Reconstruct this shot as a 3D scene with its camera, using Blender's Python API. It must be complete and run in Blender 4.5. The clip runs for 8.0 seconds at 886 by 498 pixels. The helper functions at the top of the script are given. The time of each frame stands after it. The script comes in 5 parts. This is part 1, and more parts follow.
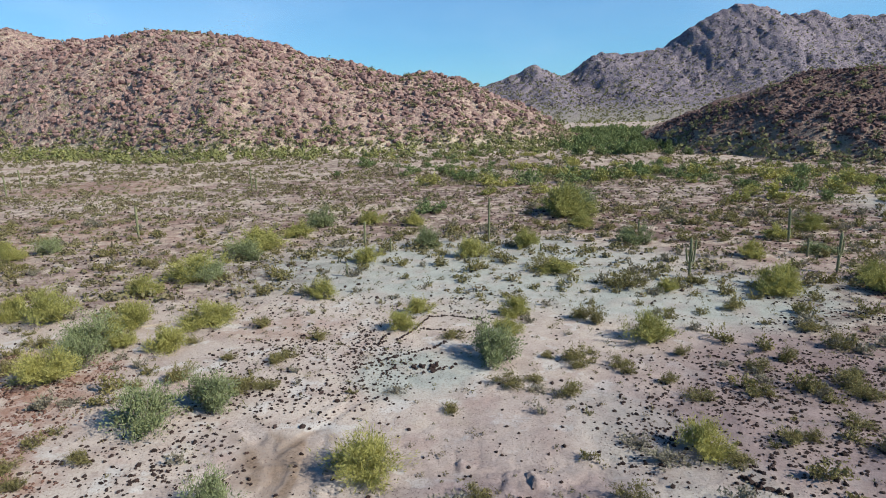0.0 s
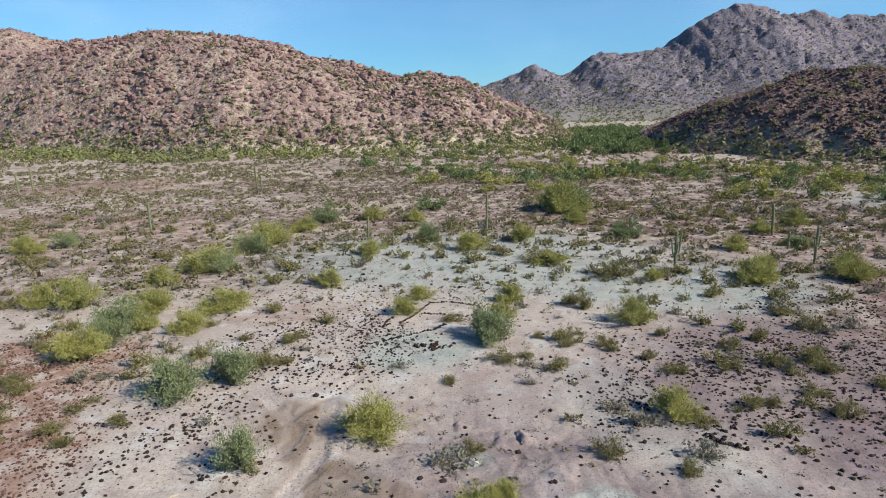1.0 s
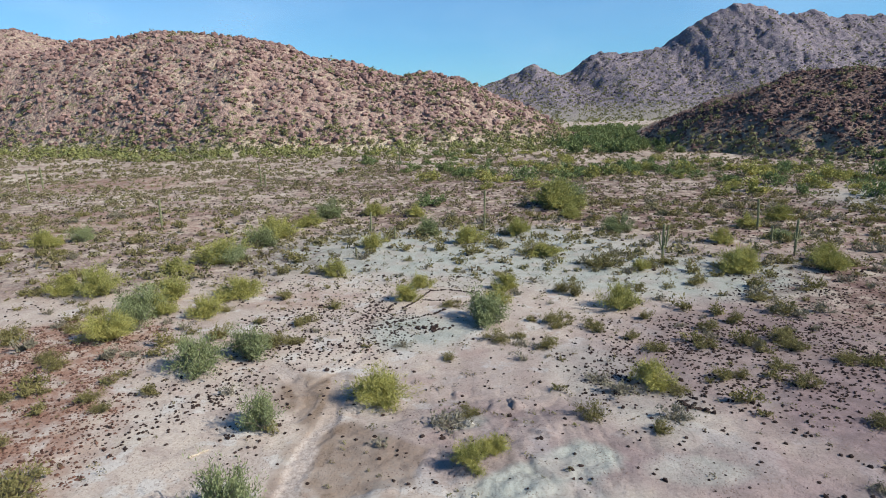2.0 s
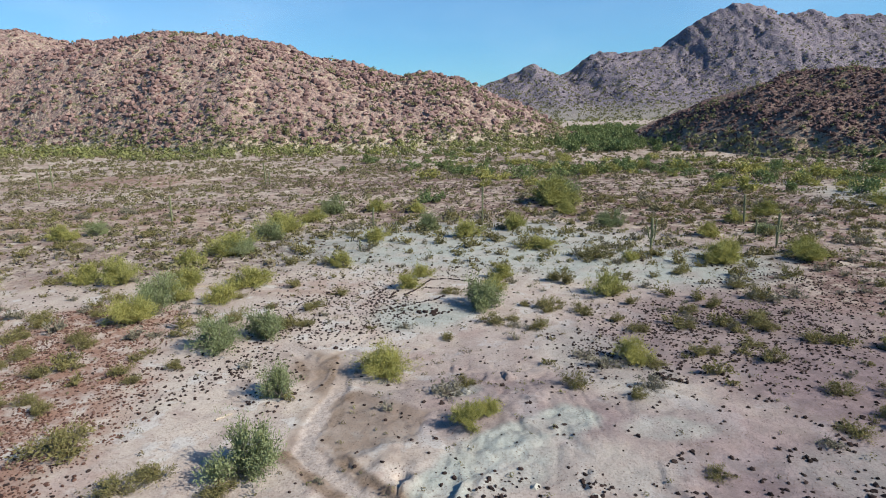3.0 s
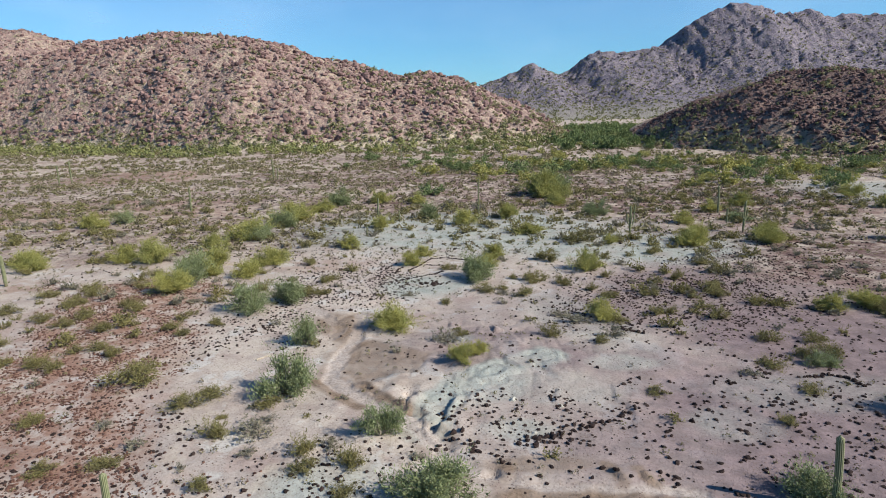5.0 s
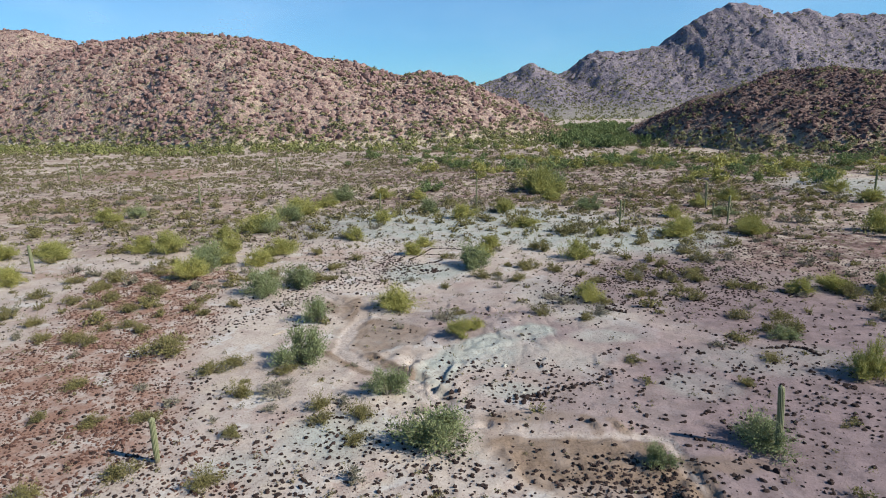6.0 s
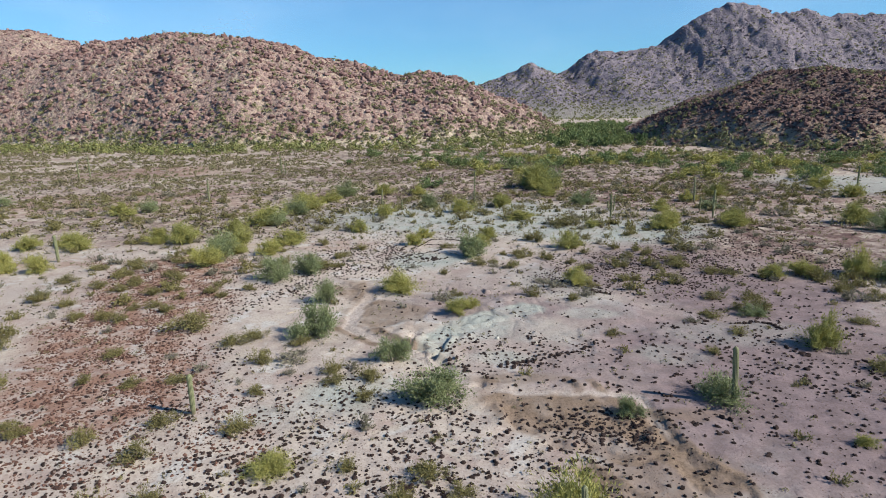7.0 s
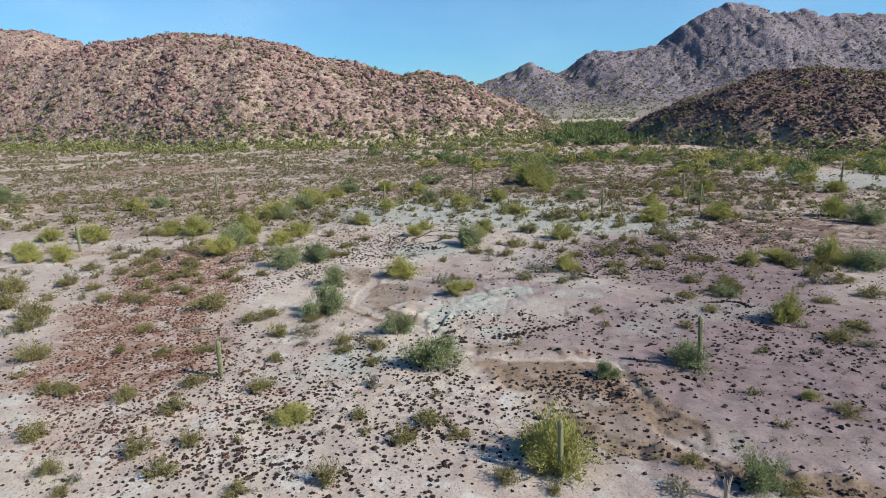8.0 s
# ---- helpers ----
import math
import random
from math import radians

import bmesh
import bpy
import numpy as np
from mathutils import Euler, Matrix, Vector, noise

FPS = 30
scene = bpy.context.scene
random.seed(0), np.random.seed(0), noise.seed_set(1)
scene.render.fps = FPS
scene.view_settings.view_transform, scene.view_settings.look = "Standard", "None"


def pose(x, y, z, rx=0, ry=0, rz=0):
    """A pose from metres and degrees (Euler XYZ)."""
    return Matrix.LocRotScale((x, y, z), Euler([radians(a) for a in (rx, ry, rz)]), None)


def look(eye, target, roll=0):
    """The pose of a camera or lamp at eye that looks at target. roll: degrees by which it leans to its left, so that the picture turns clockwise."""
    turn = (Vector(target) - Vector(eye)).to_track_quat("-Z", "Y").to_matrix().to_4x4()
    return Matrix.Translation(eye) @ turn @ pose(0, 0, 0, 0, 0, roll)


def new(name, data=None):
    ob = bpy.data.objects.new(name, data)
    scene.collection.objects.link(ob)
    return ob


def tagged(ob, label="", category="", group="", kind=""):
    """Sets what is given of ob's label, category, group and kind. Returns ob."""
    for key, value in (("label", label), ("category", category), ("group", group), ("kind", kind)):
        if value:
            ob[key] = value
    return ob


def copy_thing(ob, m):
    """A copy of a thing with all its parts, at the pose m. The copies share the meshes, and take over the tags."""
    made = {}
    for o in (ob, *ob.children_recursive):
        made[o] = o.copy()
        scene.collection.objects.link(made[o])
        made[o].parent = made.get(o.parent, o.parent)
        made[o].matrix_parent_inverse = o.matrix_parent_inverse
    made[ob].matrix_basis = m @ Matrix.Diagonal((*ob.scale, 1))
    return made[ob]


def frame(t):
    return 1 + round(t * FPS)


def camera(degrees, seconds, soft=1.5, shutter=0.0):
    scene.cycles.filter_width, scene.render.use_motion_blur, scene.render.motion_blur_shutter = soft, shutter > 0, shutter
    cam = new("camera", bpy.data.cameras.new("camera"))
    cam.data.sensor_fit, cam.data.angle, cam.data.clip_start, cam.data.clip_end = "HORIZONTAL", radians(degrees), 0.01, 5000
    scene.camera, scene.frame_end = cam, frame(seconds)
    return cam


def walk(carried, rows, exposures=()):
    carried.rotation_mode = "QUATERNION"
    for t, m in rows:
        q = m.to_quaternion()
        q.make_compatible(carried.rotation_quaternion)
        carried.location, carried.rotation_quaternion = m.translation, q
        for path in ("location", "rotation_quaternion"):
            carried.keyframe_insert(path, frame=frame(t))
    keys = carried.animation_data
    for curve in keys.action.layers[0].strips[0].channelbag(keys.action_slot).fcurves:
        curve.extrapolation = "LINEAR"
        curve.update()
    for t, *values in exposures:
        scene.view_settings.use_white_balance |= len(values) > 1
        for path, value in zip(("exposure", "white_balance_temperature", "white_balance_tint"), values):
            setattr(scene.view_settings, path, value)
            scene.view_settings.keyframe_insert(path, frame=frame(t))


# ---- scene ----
# ---- camera ----
cam = camera(72.0, 8.0, soft=1.0)
PATH = [
    (0.0, -0.104, -0.091, 18.914, 0.861, -12.648, -0.989),
    (0.5, -0.064, -2.289, 18.947, 0.859, -12.668, -0.994),
    (1.0, -0.024, -4.423, 18.970, 0.855, -12.688, -0.999),
    (1.5, 0.016, -6.524, 18.982, 0.851, -12.707, -1.003),
    (2.0, 0.056, -8.617, 18.985, 0.845, -12.726, -1.008),
    (2.5, 0.097, -10.727, 18.977, 0.838, -12.745, -1.013),
    (3.0, 0.138, -12.872, 18.961, 0.831, -12.763, -1.018),
    (3.5, 0.179, -15.067, 18.936, 0.822, -12.781, -1.022),
    (4.0, 0.220, -17.320, 18.902, 0.811, -12.799, -1.027),
    (4.5, 0.261, -19.640, 18.862, 0.800, -12.817, -1.032),
    (5.0, 0.303, -22.027, 18.814, 0.788, -12.834, -1.036),
    (5.5, 0.344, -24.479, 18.759, 0.774, -12.852, -1.041),
    (6.0, 0.386, -26.990, 18.698, 0.760, -12.868, -1.046),
    (6.5, 0.428, -29.550, 18.632, 0.744, -12.885, -1.051),
    (7.0, 0.471, -32.143, 18.561, 0.727, -12.901, -1.055),
    (7.5, 0.513, -34.750, 18.485, 0.710, -12.917, -1.060),
    (8.0, 0.556, -37.349, 18.404, 0.691, -12.933, -1.065),
]


def eye_pose(x, y, z, yaw, pitch, roll):
    ahead = Vector((-math.sin(radians(yaw)) * math.cos(radians(pitch)), math.cos(radians(yaw)) * math.cos(radians(pitch)), math.sin(radians(pitch))))
    eye = Vector((x, y, z))
    return look(eye, eye + ahead, roll)


walk(cam, [(t, eye_pose(x, y, z, yaw, pitch, roll)) for t, x, y, z, yaw, pitch, roll in PATH])

# ---- light ----
SUN_ELEVATION, SUN_AZIMUTH = 36.0, 112.0  # degrees, azimuth clockwise from +y
world = bpy.data.worlds.new("desert_sky")
scene.world = world
world.use_nodes = True
wn = world.node_tree
sky = wn.nodes.new("ShaderNodeTexSky")
sky.sky_type, sky.sun_disc = "NISHITA", False
sky.sun_elevation, sky.sun_rotation = radians(SUN_ELEVATION), radians(SUN_AZIMUTH)
sky.air_density, sky.dust_density, sky.ozone_density, sky.altitude = 1.0, 0.3, 3.0, 500.0
tint = wn.nodes.new("ShaderNodeMix")
tint.data_type, tint.blend_type = "RGBA", "MULTIPLY"
tint.inputs[0].default_value = 1.0
tint.inputs[7].default_value = (0.48, 1.0, 1.34, 1)
wn.links.new(sky.outputs[0], tint.inputs[6])
wn.links.new(tint.outputs[2], wn.nodes["Background"].inputs[0])
wn.nodes["Background"].inputs[1].default_value = 0.077
sun = new("sun", bpy.data.lights.new("sun", "SUN"))
sun.data.energy, sun.data.angle, sun.data.color = 5.15, radians(0.53), (1.0, 0.975, 0.885)
sun_way = Vector((math.cos(radians(SUN_ELEVATION)) * math.sin(radians(SUN_AZIMUTH)), math.cos(radians(SUN_ELEVATION)) * math.cos(radians(SUN_AZIMUTH)), math.sin(radians(SUN_ELEVATION))))
sun.matrix_world = look(sun_way * 300, (0, 0, 0))
scene.view_settings.exposure = 0.33


# ---- numeric noise ----
def lattice(ix, iy, seed):
    h = (ix.astype(np.int64) * 374761393 + iy.astype(np.int64) * 668265263 + seed * 974711) & 0x7FFFFFFF
    h = ((h ^ (h >> 13)) * 1274126177) & 0x7FFFFFFF
    return ((h ^ (h >> 16)) & 0xFFFF) / 65535.0


def vnoise(x, y, seed=0):
    """Smooth value noise, -1 to 1."""
    fx, fy = np.floor(x), np.floor(y)
    u, v = x - fx, y - fy
    u, v = u * u * (3 - 2 * u), v * v * (3 - 2 * v)
    a, b = lattice(fx, fy, seed), lattice(fx + 1, fy, seed)
    c, d = lattice(fx, fy + 1, seed), lattice(fx + 1, fy + 1, seed)
    return ((a * (1 - u) + b * u) * (1 - v) + (c * (1 - u) + d * u) * v) * 2 - 1


def fbm(x, y, octaves=4, seed=0):
    total, amp = 0.0, 0.5
    for k in range(octaves):
        total = total + amp * vnoise(x * 2**k + 17.3 * k, y * 2**k - 9.1 * k, seed + k)
        amp *= 0.5
    return total


def smooth(a, b, v):
    u = np.clip((v - a) / (b - a), 0, 1)
    return u * u * (3 - 2 * u)


def line_distance(x, y, points):
    best = np.full(np.shape(x), 1e9)
    for (ax, ay), (bx, by) in zip(points, points[1:]):
        dx, dy = bx - ax, by - ay
        u = np.clip(((x - ax) * dx + (y - ay) * dy) / (dx * dx + dy * dy), 0, 1)
        best = np.minimum(best, np.hypot(x - ax - u * dx, y - ay - u * dy))
    return best


def oval(x, y, cx, cy, rx, ry, turn=0.0, edge=0.35):
    """1 inside an oval, fading to 0 across its ragged edge."""
    c, s = math.cos(radians(turn)), math.sin(radians(turn))
    u, v = ((x - cx) * c + (y - cy) * s) / rx, (-(x - cx) * s + (y - cy) * c) / ry
    d = np.hypot(u, v) + 0.28 * fbm(x / 5.0, y / 5.0, 3, 91)
    return 1 - smooth(1 - edge, 1 + edge, d)


def plot(x, y, corners, soft=0.25):
    """1 inside a plot of ground whose corners run clockwise, with a ragged edge."""
    inside = np.full(np.shape(x), 1e9)
    for (ax, ay), (bx, by) in zip(corners, corners[1:] + corners[:1]):
        inside = np.minimum(inside, ((y - ay) * (bx - ax) - (x - ax) * (by - ay)) * -1 / math.hypot(bx - ax, by - ay))
    return smooth(-soft, soft, inside + 0.5 * fbm(x / 1.2, y / 1.2, 3, 92))


# ---- the lie of the land ----
TRAIL_UPPER = [(-8.4, 33.0), (-8.1, 31.2), (-7.8, 26.9), (-8.5, 22.5), (-8.6, 20.5), (-8.5, 18.7), (-6.8, 16.4), (-5.0, 14.7), (-3.1, 13.2), (-1.8, 11.6), (-0.8, 9.9), (0.2, 8.0), (2.2, 6.8)]
TRAIL_SIDE = [(-13.7, 35.0), (-11.7, 32.8), (-10.1, 30.2), (-9.6, 28.9), (-10.1, 27.0)]
TRAIL_LOWER = [(2.2, 6.8), (3.5, 5.9), (6.0, 5.6), (8.5, 5.2), (10.7, 5.5), (12.7, 5.1), (12.9, 3.3), (12.9, 1.7), (13.0, 0.0)] + [(13.1, -1.8), (12.8, -3.5), (12.7, -5.5), (13.3, -6.6), (14.1, -7.6), (14.8, -8.5)]
BROWN_FIELD = [(3.4, 5.4), (12.4, 5.0), (12.6, 2.2), (12.8, -2.0), (10.3, -3.1), (6.3, -1.4), (3.7, 1.5)]
BROWN_STRIP = [(3.4, 5.4), (12.2, 5.0), (12.4, 3.2), (8.5, 2.6), (3.9, 2.2)]
BROWN_NORTH = [(-8.0, 25.2), (-6.4, 26.4), (-1.6, 22.6), (-2.0, 19.0), (-6.4, 18.4), (-7.6, 19.8)]
BANK_LOWER = [(3.4, 4.3), (4.6, 1.6), (8.0, 2.6), (11.0, 1.6), (12.2, -1.0), (14.0, -4.5)]
BANK_SOUTH = [(7.4, -3.5), (9.9, -6.8), (12.6, -7.9), (14.7, -9.3), (17.4, -10.1), (20.9, -11.5)]
CUT_BANK = [(-6.2, 17.3), (-5.4, 16.4), (-4.0, 15.0), (-2.6, 13.8), (-1.6, 13.2)]
TRAIL_EDGE = [(-9.6, 18.2), (-8.6, 17.0), (-7.3, 15.6), (-5.8, 14.3)]
GULLY_GREEN = [(-2.6, 15.6), (-1.9, 13.0), (-1.0, 11.4), (0.2, 9.6)]
GULLY_GREEN_SIDE = [(1.6, 16.2), (0.7, 14.4), (-0.2, 12.6), (-1.0, 11.4)]
RILL_NORTH = [(-12.6, 33.4), (-10.3, 31.5), (-8.6, 34.0), (-6.4, 38.1), (-4.2, 39.4), (-1.8, 40.2)]
RILLS = [(-0.6, 27.0), (0.4, 23.5), (1.2, 20.5)], [(3.6, 26.8), (3.2, 23.0), (4.4, 19.4)], [(6.5, 24.0), (6.0, 20.5), (7.4, 17.2)]
CLAY_SPINE = [(-1.4, 11.4), (-1.1, 13.6), (0.2, 16.0), (1.6, 18.0), (4.2, 19.4), (7.4, 21.0)]
# broken edges of the ground, each with its high side to the left of the line: the drop, and how far the high side runs back
SCARPS = (
    ([(-6.4, 18.5), (-5.5, 16.7), (-4.6, 15.7), (-3.5, 14.7), (-2.7, 13.6)], 0.42, 2.5),
    ([(1.6, 16.8), (0.5, 14.8), (0.0, 13.4), (-0.4, 11.9), (-0.8, 10.8)], 0.48, 1.5),
    ([(-2.4, 15.6), (-2.6, 14.6), (-2.5, 13.3)], 0.45, 0.9),
    ([(-1.6, 13.4), (-1.75, 12.4), (-1.6, 11.4), (-0.9, 10.2)], 0.40, 0.8),
    ([(1.9, 17.1), (4.2, 17.9), (6.3, 18.5)], 0.20, 1.6),
    ([(7.4, 16.2), (7.1, 15.3), (6.9, 14.3)], 0.32, 0.9),
    ([(0.3, 30.6), (0.0, 30.0), (0.0, 29.2)], 0.45, 0.8),
    ([(2.7, 29.4), (2.6, 28.4), (2.2, 26.9)], 0.30, 0.7),
    ([(3.8, 29.3), (3.7, 28.4), (4.0, 27.4)], 0.38, 1.0),
    ([(-0.6, 26.0), (-0.1, 24.4), (0.7, 23.4)], 0.26, 0.8),
    ([(4.4, 24.1), (5.0, 23.4), (6.0, 22.9)], 0.30, 0.8),
    ([(11.4, 17.6), (11.0, 15.0), (11.6, 12.6), (10.8, 10.6)], 0.16, 2.5),
    ([(13.0, 3.3), (13.4, 1.2), (13.5, -0.3), (14.0, -2.2)], 0.2, 1.8),
    ([(13.8, -1.4), (13.8, -2.7), (14.6, -3.6), (15.2, -4.3), (15.1, -5.9), (14.6, -7.1)], 0.24, 1.6),
    ([(10.9, -6.6), (12.0, -6.8), (13.0, -7.5), (13.6, -8.4), (14.4, -8.7), (15.0, -9.2)][::-1], 0.42, 1.4),
    ([(17.2, -9.5), (18.3, -9.9), (19.6, -10.3), (21.0, -10.5)], 0.35, 1.2),
    ([(8.6, 7.4), (8.7, 6.6), (9.0, 5.9)], 0.30, 0.9),
    ([(10.1, 7.0), (10.2, 6.2), (10.6, 5.8)], 0.26, 0.8),
    ([(4.4, 0.6), (3.8, 2.2), (3.2, 4.5)], 0.28, 2.2),
    ([(-9.8, 19.0), (-9.2, 17.9), (-7.7, 15.5), (-5.8, 14.0)][::-1], 0.14, 1.2),
    ([(-1.8, 40.2), (-3.9, 39.7), (-6.4, 38.2), (-8.3, 37.0), (-9.2, 35.6)], 0.12, 1.5),
)


def scarp(x, y, points, drop, back):
    """A ragged step in the ground that fades out at both ends."""
    best, signed, along = np.full(np.shape(x), 1e9), np.zeros(np.shape(x)), np.zeros(np.shape(x))
    x, y = x + 0.30 * fbm(x / 0.7, y / 0.7, 2, 101), y + 0.30 * fbm(x / 0.7, y / 0.7, 2, 104)
    for k, ((ax, ay), (bx, by)) in enumerate(zip(points, points[1:])):
        dx, dy = bx - ax, by - ay
        u = np.clip(((x - ax) * dx + (y - ay) * dy) / (dx * dx + dy * dy), 0, 1)
        d = np.hypot(x - ax - u * dx, y - ay - u * dy)
        near = d < best
        best = np.where(near, d, best)
        signed = np.where(near, d * np.sign((y - ay) * dx - (x - ax) * dy), signed)
        along = np.where(near, (k + u) / (len(points) - 1), along)
    fade = smooth(0, 0.2, along) * smooth(1, 0.8, along) * (0.75 + 0.5 * vnoise(x / 0.9, y / 0.9, 107))
    return drop * fade * smooth(-0.13, 0.13, signed) * np.exp(-np.clip(signed, 0, None) / back)


def ground_z(x, y):
    x, y = np.asarray(x, float), np.asarray(y, float)
    far = smooth(60, 260, np.hypot(x, y))
    z = 0.35 * fbm(x / 22, y / 22, 3, 3) * (1 + 2.0 * far) + 0.10 * fbm(x / 3.1, y / 3.1, 3, 5) + 0.07 * fbm(x / 0.8, y / 0.8, 2, 8)
    wob = 0.5 * vnoise(x / 1.3, y / 1.3, 12)
    for points, deep, wide in ((TRAIL_UPPER, 0.12, 0.7), (TRAIL_SIDE, 0.08, 0.6), (TRAIL_LOWER, 0.14, 0.5), (BANK_LOWER, 0.06, 1.0), (BANK_SOUTH, 0.12, 0.7), (GULLY_GREEN, 0.16, 0.45), (GULLY_GREEN_SIDE, 0.12, 0.4), (RILL_NORTH, 0.08, 0.4)):
        d = line_distance(x, y, points) + 0.5 * wob * wide + 0.25 * vnoise(x * 2.3, y * 2.3, 14) * wide
        z = z - deep * (1 - smooth(wide * 0.6, wide * 1.1, d)) * (1 + 0.5 * vnoise(x * 1.7, y * 1.7, 15))
    for points in RILLS:
        d = line_distance(x, y, points) + 0.4 * wob
        z = z - 0.08 * (1 - smooth(0.1, 0.4, d)) * (0.6 + 0.4 * vnoise(x * 2, y * 2, 4))
    worn = 1 - smooth(0.6, 2.2, np.minimum(line_distance(x, y, BANK_LOWER), line_distance(x, y, BANK_SOUTH)))
    z = z + 0.16 * worn * fbm(x / 0.9, y / 0.9, 3, 18)
    z = z + 0.22 * plot(x, y, BROWN_FIELD) * fbm(x / 0.8, y / 0.8, 2, 29) * smooth(1.0, -1.0, y - 2.5)
    ragged = 1 - smooth(0.3, 0.9, line_distance(x, y, CUT_BANK))
    z = z + ragged * 0.16 * fbm(x / 0.5, y / 0.5, 2, 27)
    scoured = oval(x, y, 3, 24, 9, 8)
    z = z - 0.08 * scoured * (1 - np.abs(vnoise(x / 0.9 + 0.5 * vnoise(x / 2, y / 2, 19), y / 1.6, 20)) * 2).clip(0, 1) ** 3
    for points, drop, back in SCARPS:
        hit = (x > min(p[0] for p in points) - 3) & (x < max(p[0] for p in points) + 6) & (y > min(p[1] for p in points) - 5) & (y < max(p[1] for p in points) + 5)
        if np.any(hit):
            step = np.zeros(np.shape(x))
            step[hit] = scarp(x[hit], y[hit], points, drop, back)
            z = z + step
    z = z + 0.17 * fbm(x / 0.55, y / 0.55, 2, 48) * (1 - smooth(1.0, 1.9, line_distance(x, y, CLAY_SPINE)))
    # the eroded slope that steps down to the wash
    z = z + 0.2 * oval(x, y, 1.5, 20.5, 7.6, 6.6, -25, 0.25) + 0.35 * oval(x, y, 10.0, 22.0, 8.0, 5.0) - 0.06 * plot(x, y, BROWN_NORTH) - 0.1 * plot(x, y, BROWN_FIELD)
    return z


def clay(x, y):
    a = oval(x, y, 1, 75, 27, 17) + oval(x, y, 27, 60, 15, 9) + oval(x, y, -3, 42, 5, 4) + 0.95 * (1 - smooth(0.6, 1.2, line_distance(x, y, CLAY_SPINE) / 1.7 + 0.3 * fbm(x / 1.2, y / 1.2, 3, 93)))
    a = a + 0.4 * oval(x, y, 12, 30, 4, 9, 20) + 0.35 * oval(x, y, 8, 16, 4, 2.2) + 0.6 * oval(x, y, 2.2, 16.0, 3.4, 1.7, 32) + 0.8 * oval(x, y, -6.5, 5.5, 3.4, 3) + 0.6 * oval(x, y, 0.3, 25.9, 1.6, 1.1) + 0.5 * oval(x, y, 12.8, 20.0, 2.4, 1.2) + 0.6 * oval(x, y, 4.2, 11.2, 2.2, 1.0) + 0.45 * oval(x, y, 17.2, 11.6, 2.6, 2.0) + 0.45 * oval(x, y, -11, 2.5, 3.0, 1.6) + 0.35 * oval(x, y, 24, 16, 6, 3) + 0.3 * oval(x, y, 15.5, -6.5, 1.6, 1.3)
    return np.clip(a + 0.85 * oval(x, y, 96, 108, 22, 20) + 0.15 * oval(x, y, 72, 140, 44, 7), 0, 1)


def red_gravel(x, y):
    d = line_distance(x, y, [(-24.5, 7), (-27, 14), (-30, 26), (-33, 42)]) / 7.6 + 0.5 * fbm(x / 4, y / 4, 3, 21)
    a = 1 - smooth(0.55, 1.25, d)
    return np.clip(a + 0.6 * oval(x, y, -70, 100, 28, 16) + 0.9 * oval(x, y, -96, 165, 22, 20) + 0.6 * oval(x, y, -50, 44, 7, 3) + 0.5 * oval(x, y, -16, 52, 6, 3), 0, 1)


def pavement(x, y):
    """Dark desert pavement of small stones, plus litter and tree shade painted along the wash."""
    plain = smooth(78, 110, y + 14 * fbm(x / 18, y / 18, 3, 31)) * (1 - smooth(225, 290, y)) * smooth(-0.25, 0.25, fbm(x / 26, y / 15, 3, 33) + 0.12)
    plain = plain * (1 - 0.95 * oval(x, y, 98, 110, 28, 25)) * (1 - 0.35 * smooth(40, 80, x)) * (1 - 0.5 * smooth(-20, -60, x))
    # the wide oval darkens the wash: plant litter and tree shade as colour
    left = 0.6 * oval(x, y, -45, 72, 30, 17) + 0.7 * oval(x, y, 40, 166, 95, 26)
    return np.clip(plain + left + 1.0 * oval(x, y, 46, 108, 28, 24) + 0.45 * oval(x, y, 62, 92, 26, 36) + 0.9 * oval(x, y, 50, 50, 16, 14) + 0.25 * oval(x, y, 26, 38, 11, 9), 0, 1)


def mauve(x, y):
    """Purplish soil."""
    return np.clip(oval(x, y, 26, 7, 19, 20, 0, 0.5) + 0.7 * oval(x, y, 27, 36, 16, 14) + 0.5 * oval(x, y, 3, 24, 8, 5) + 0.35 * oval(x, y, 7, 33, 9, 7) + 0.9 * oval(x, y, 50, 64, 24, 38) + 0.75 * oval(x, y, 62, 104, 46, 34) + 0.6 * oval(x, y, 95, 80, 40, 30), 0, 1)


def brown_plain(x, y):
    """The stony brown plain beyond the clay, and the flank east of it."""
    a = smooth(66, 92, y + 10 * fbm(x / 15, y / 15, 3, 61) + 0.25 * np.abs(x)) * (1 - 0.85 * clay(x, y))
    b = oval(x, y, 58, 52, 28, 22) * 0.8 + oval(x, y, -48, 66, 30, 12) * 0.7
    return np.clip(np.maximum(a, b) * (1 - smooth(700, 1000, y) * 0.7), 0, 1)


def earth_faces(x, y):
    """Brown earth laid bare where the ground breaks off."""
    d = np.full(np.shape(x), 1e9)
    for points, _, _ in SCARPS[:1] + SCARPS[12:18]:
        d = np.minimum(d, line_distance(x, y, points))
    return 0.8 * (1 - smooth(0.15, 0.55, d + 0.35 * fbm(x / 0.7, y / 0.7, 2, 45)))


def path_sides(x, y):
    """Gravelly brown earth pushed up along both sides of the upper path."""
    d = np.minimum(line_distance(x, y, TRAIL_UPPER), line_distance(x, y, TRAIL_SIDE)) + 0.35 * fbm(x / 0.9, y / 0.9, 3, 46)
    return smooth(0.6, 0.8, d) * smooth(1.7, 1.0, d) * smooth(-0.2, 0.25, fbm(x / 2.2, y / 2.2, 2, 47))


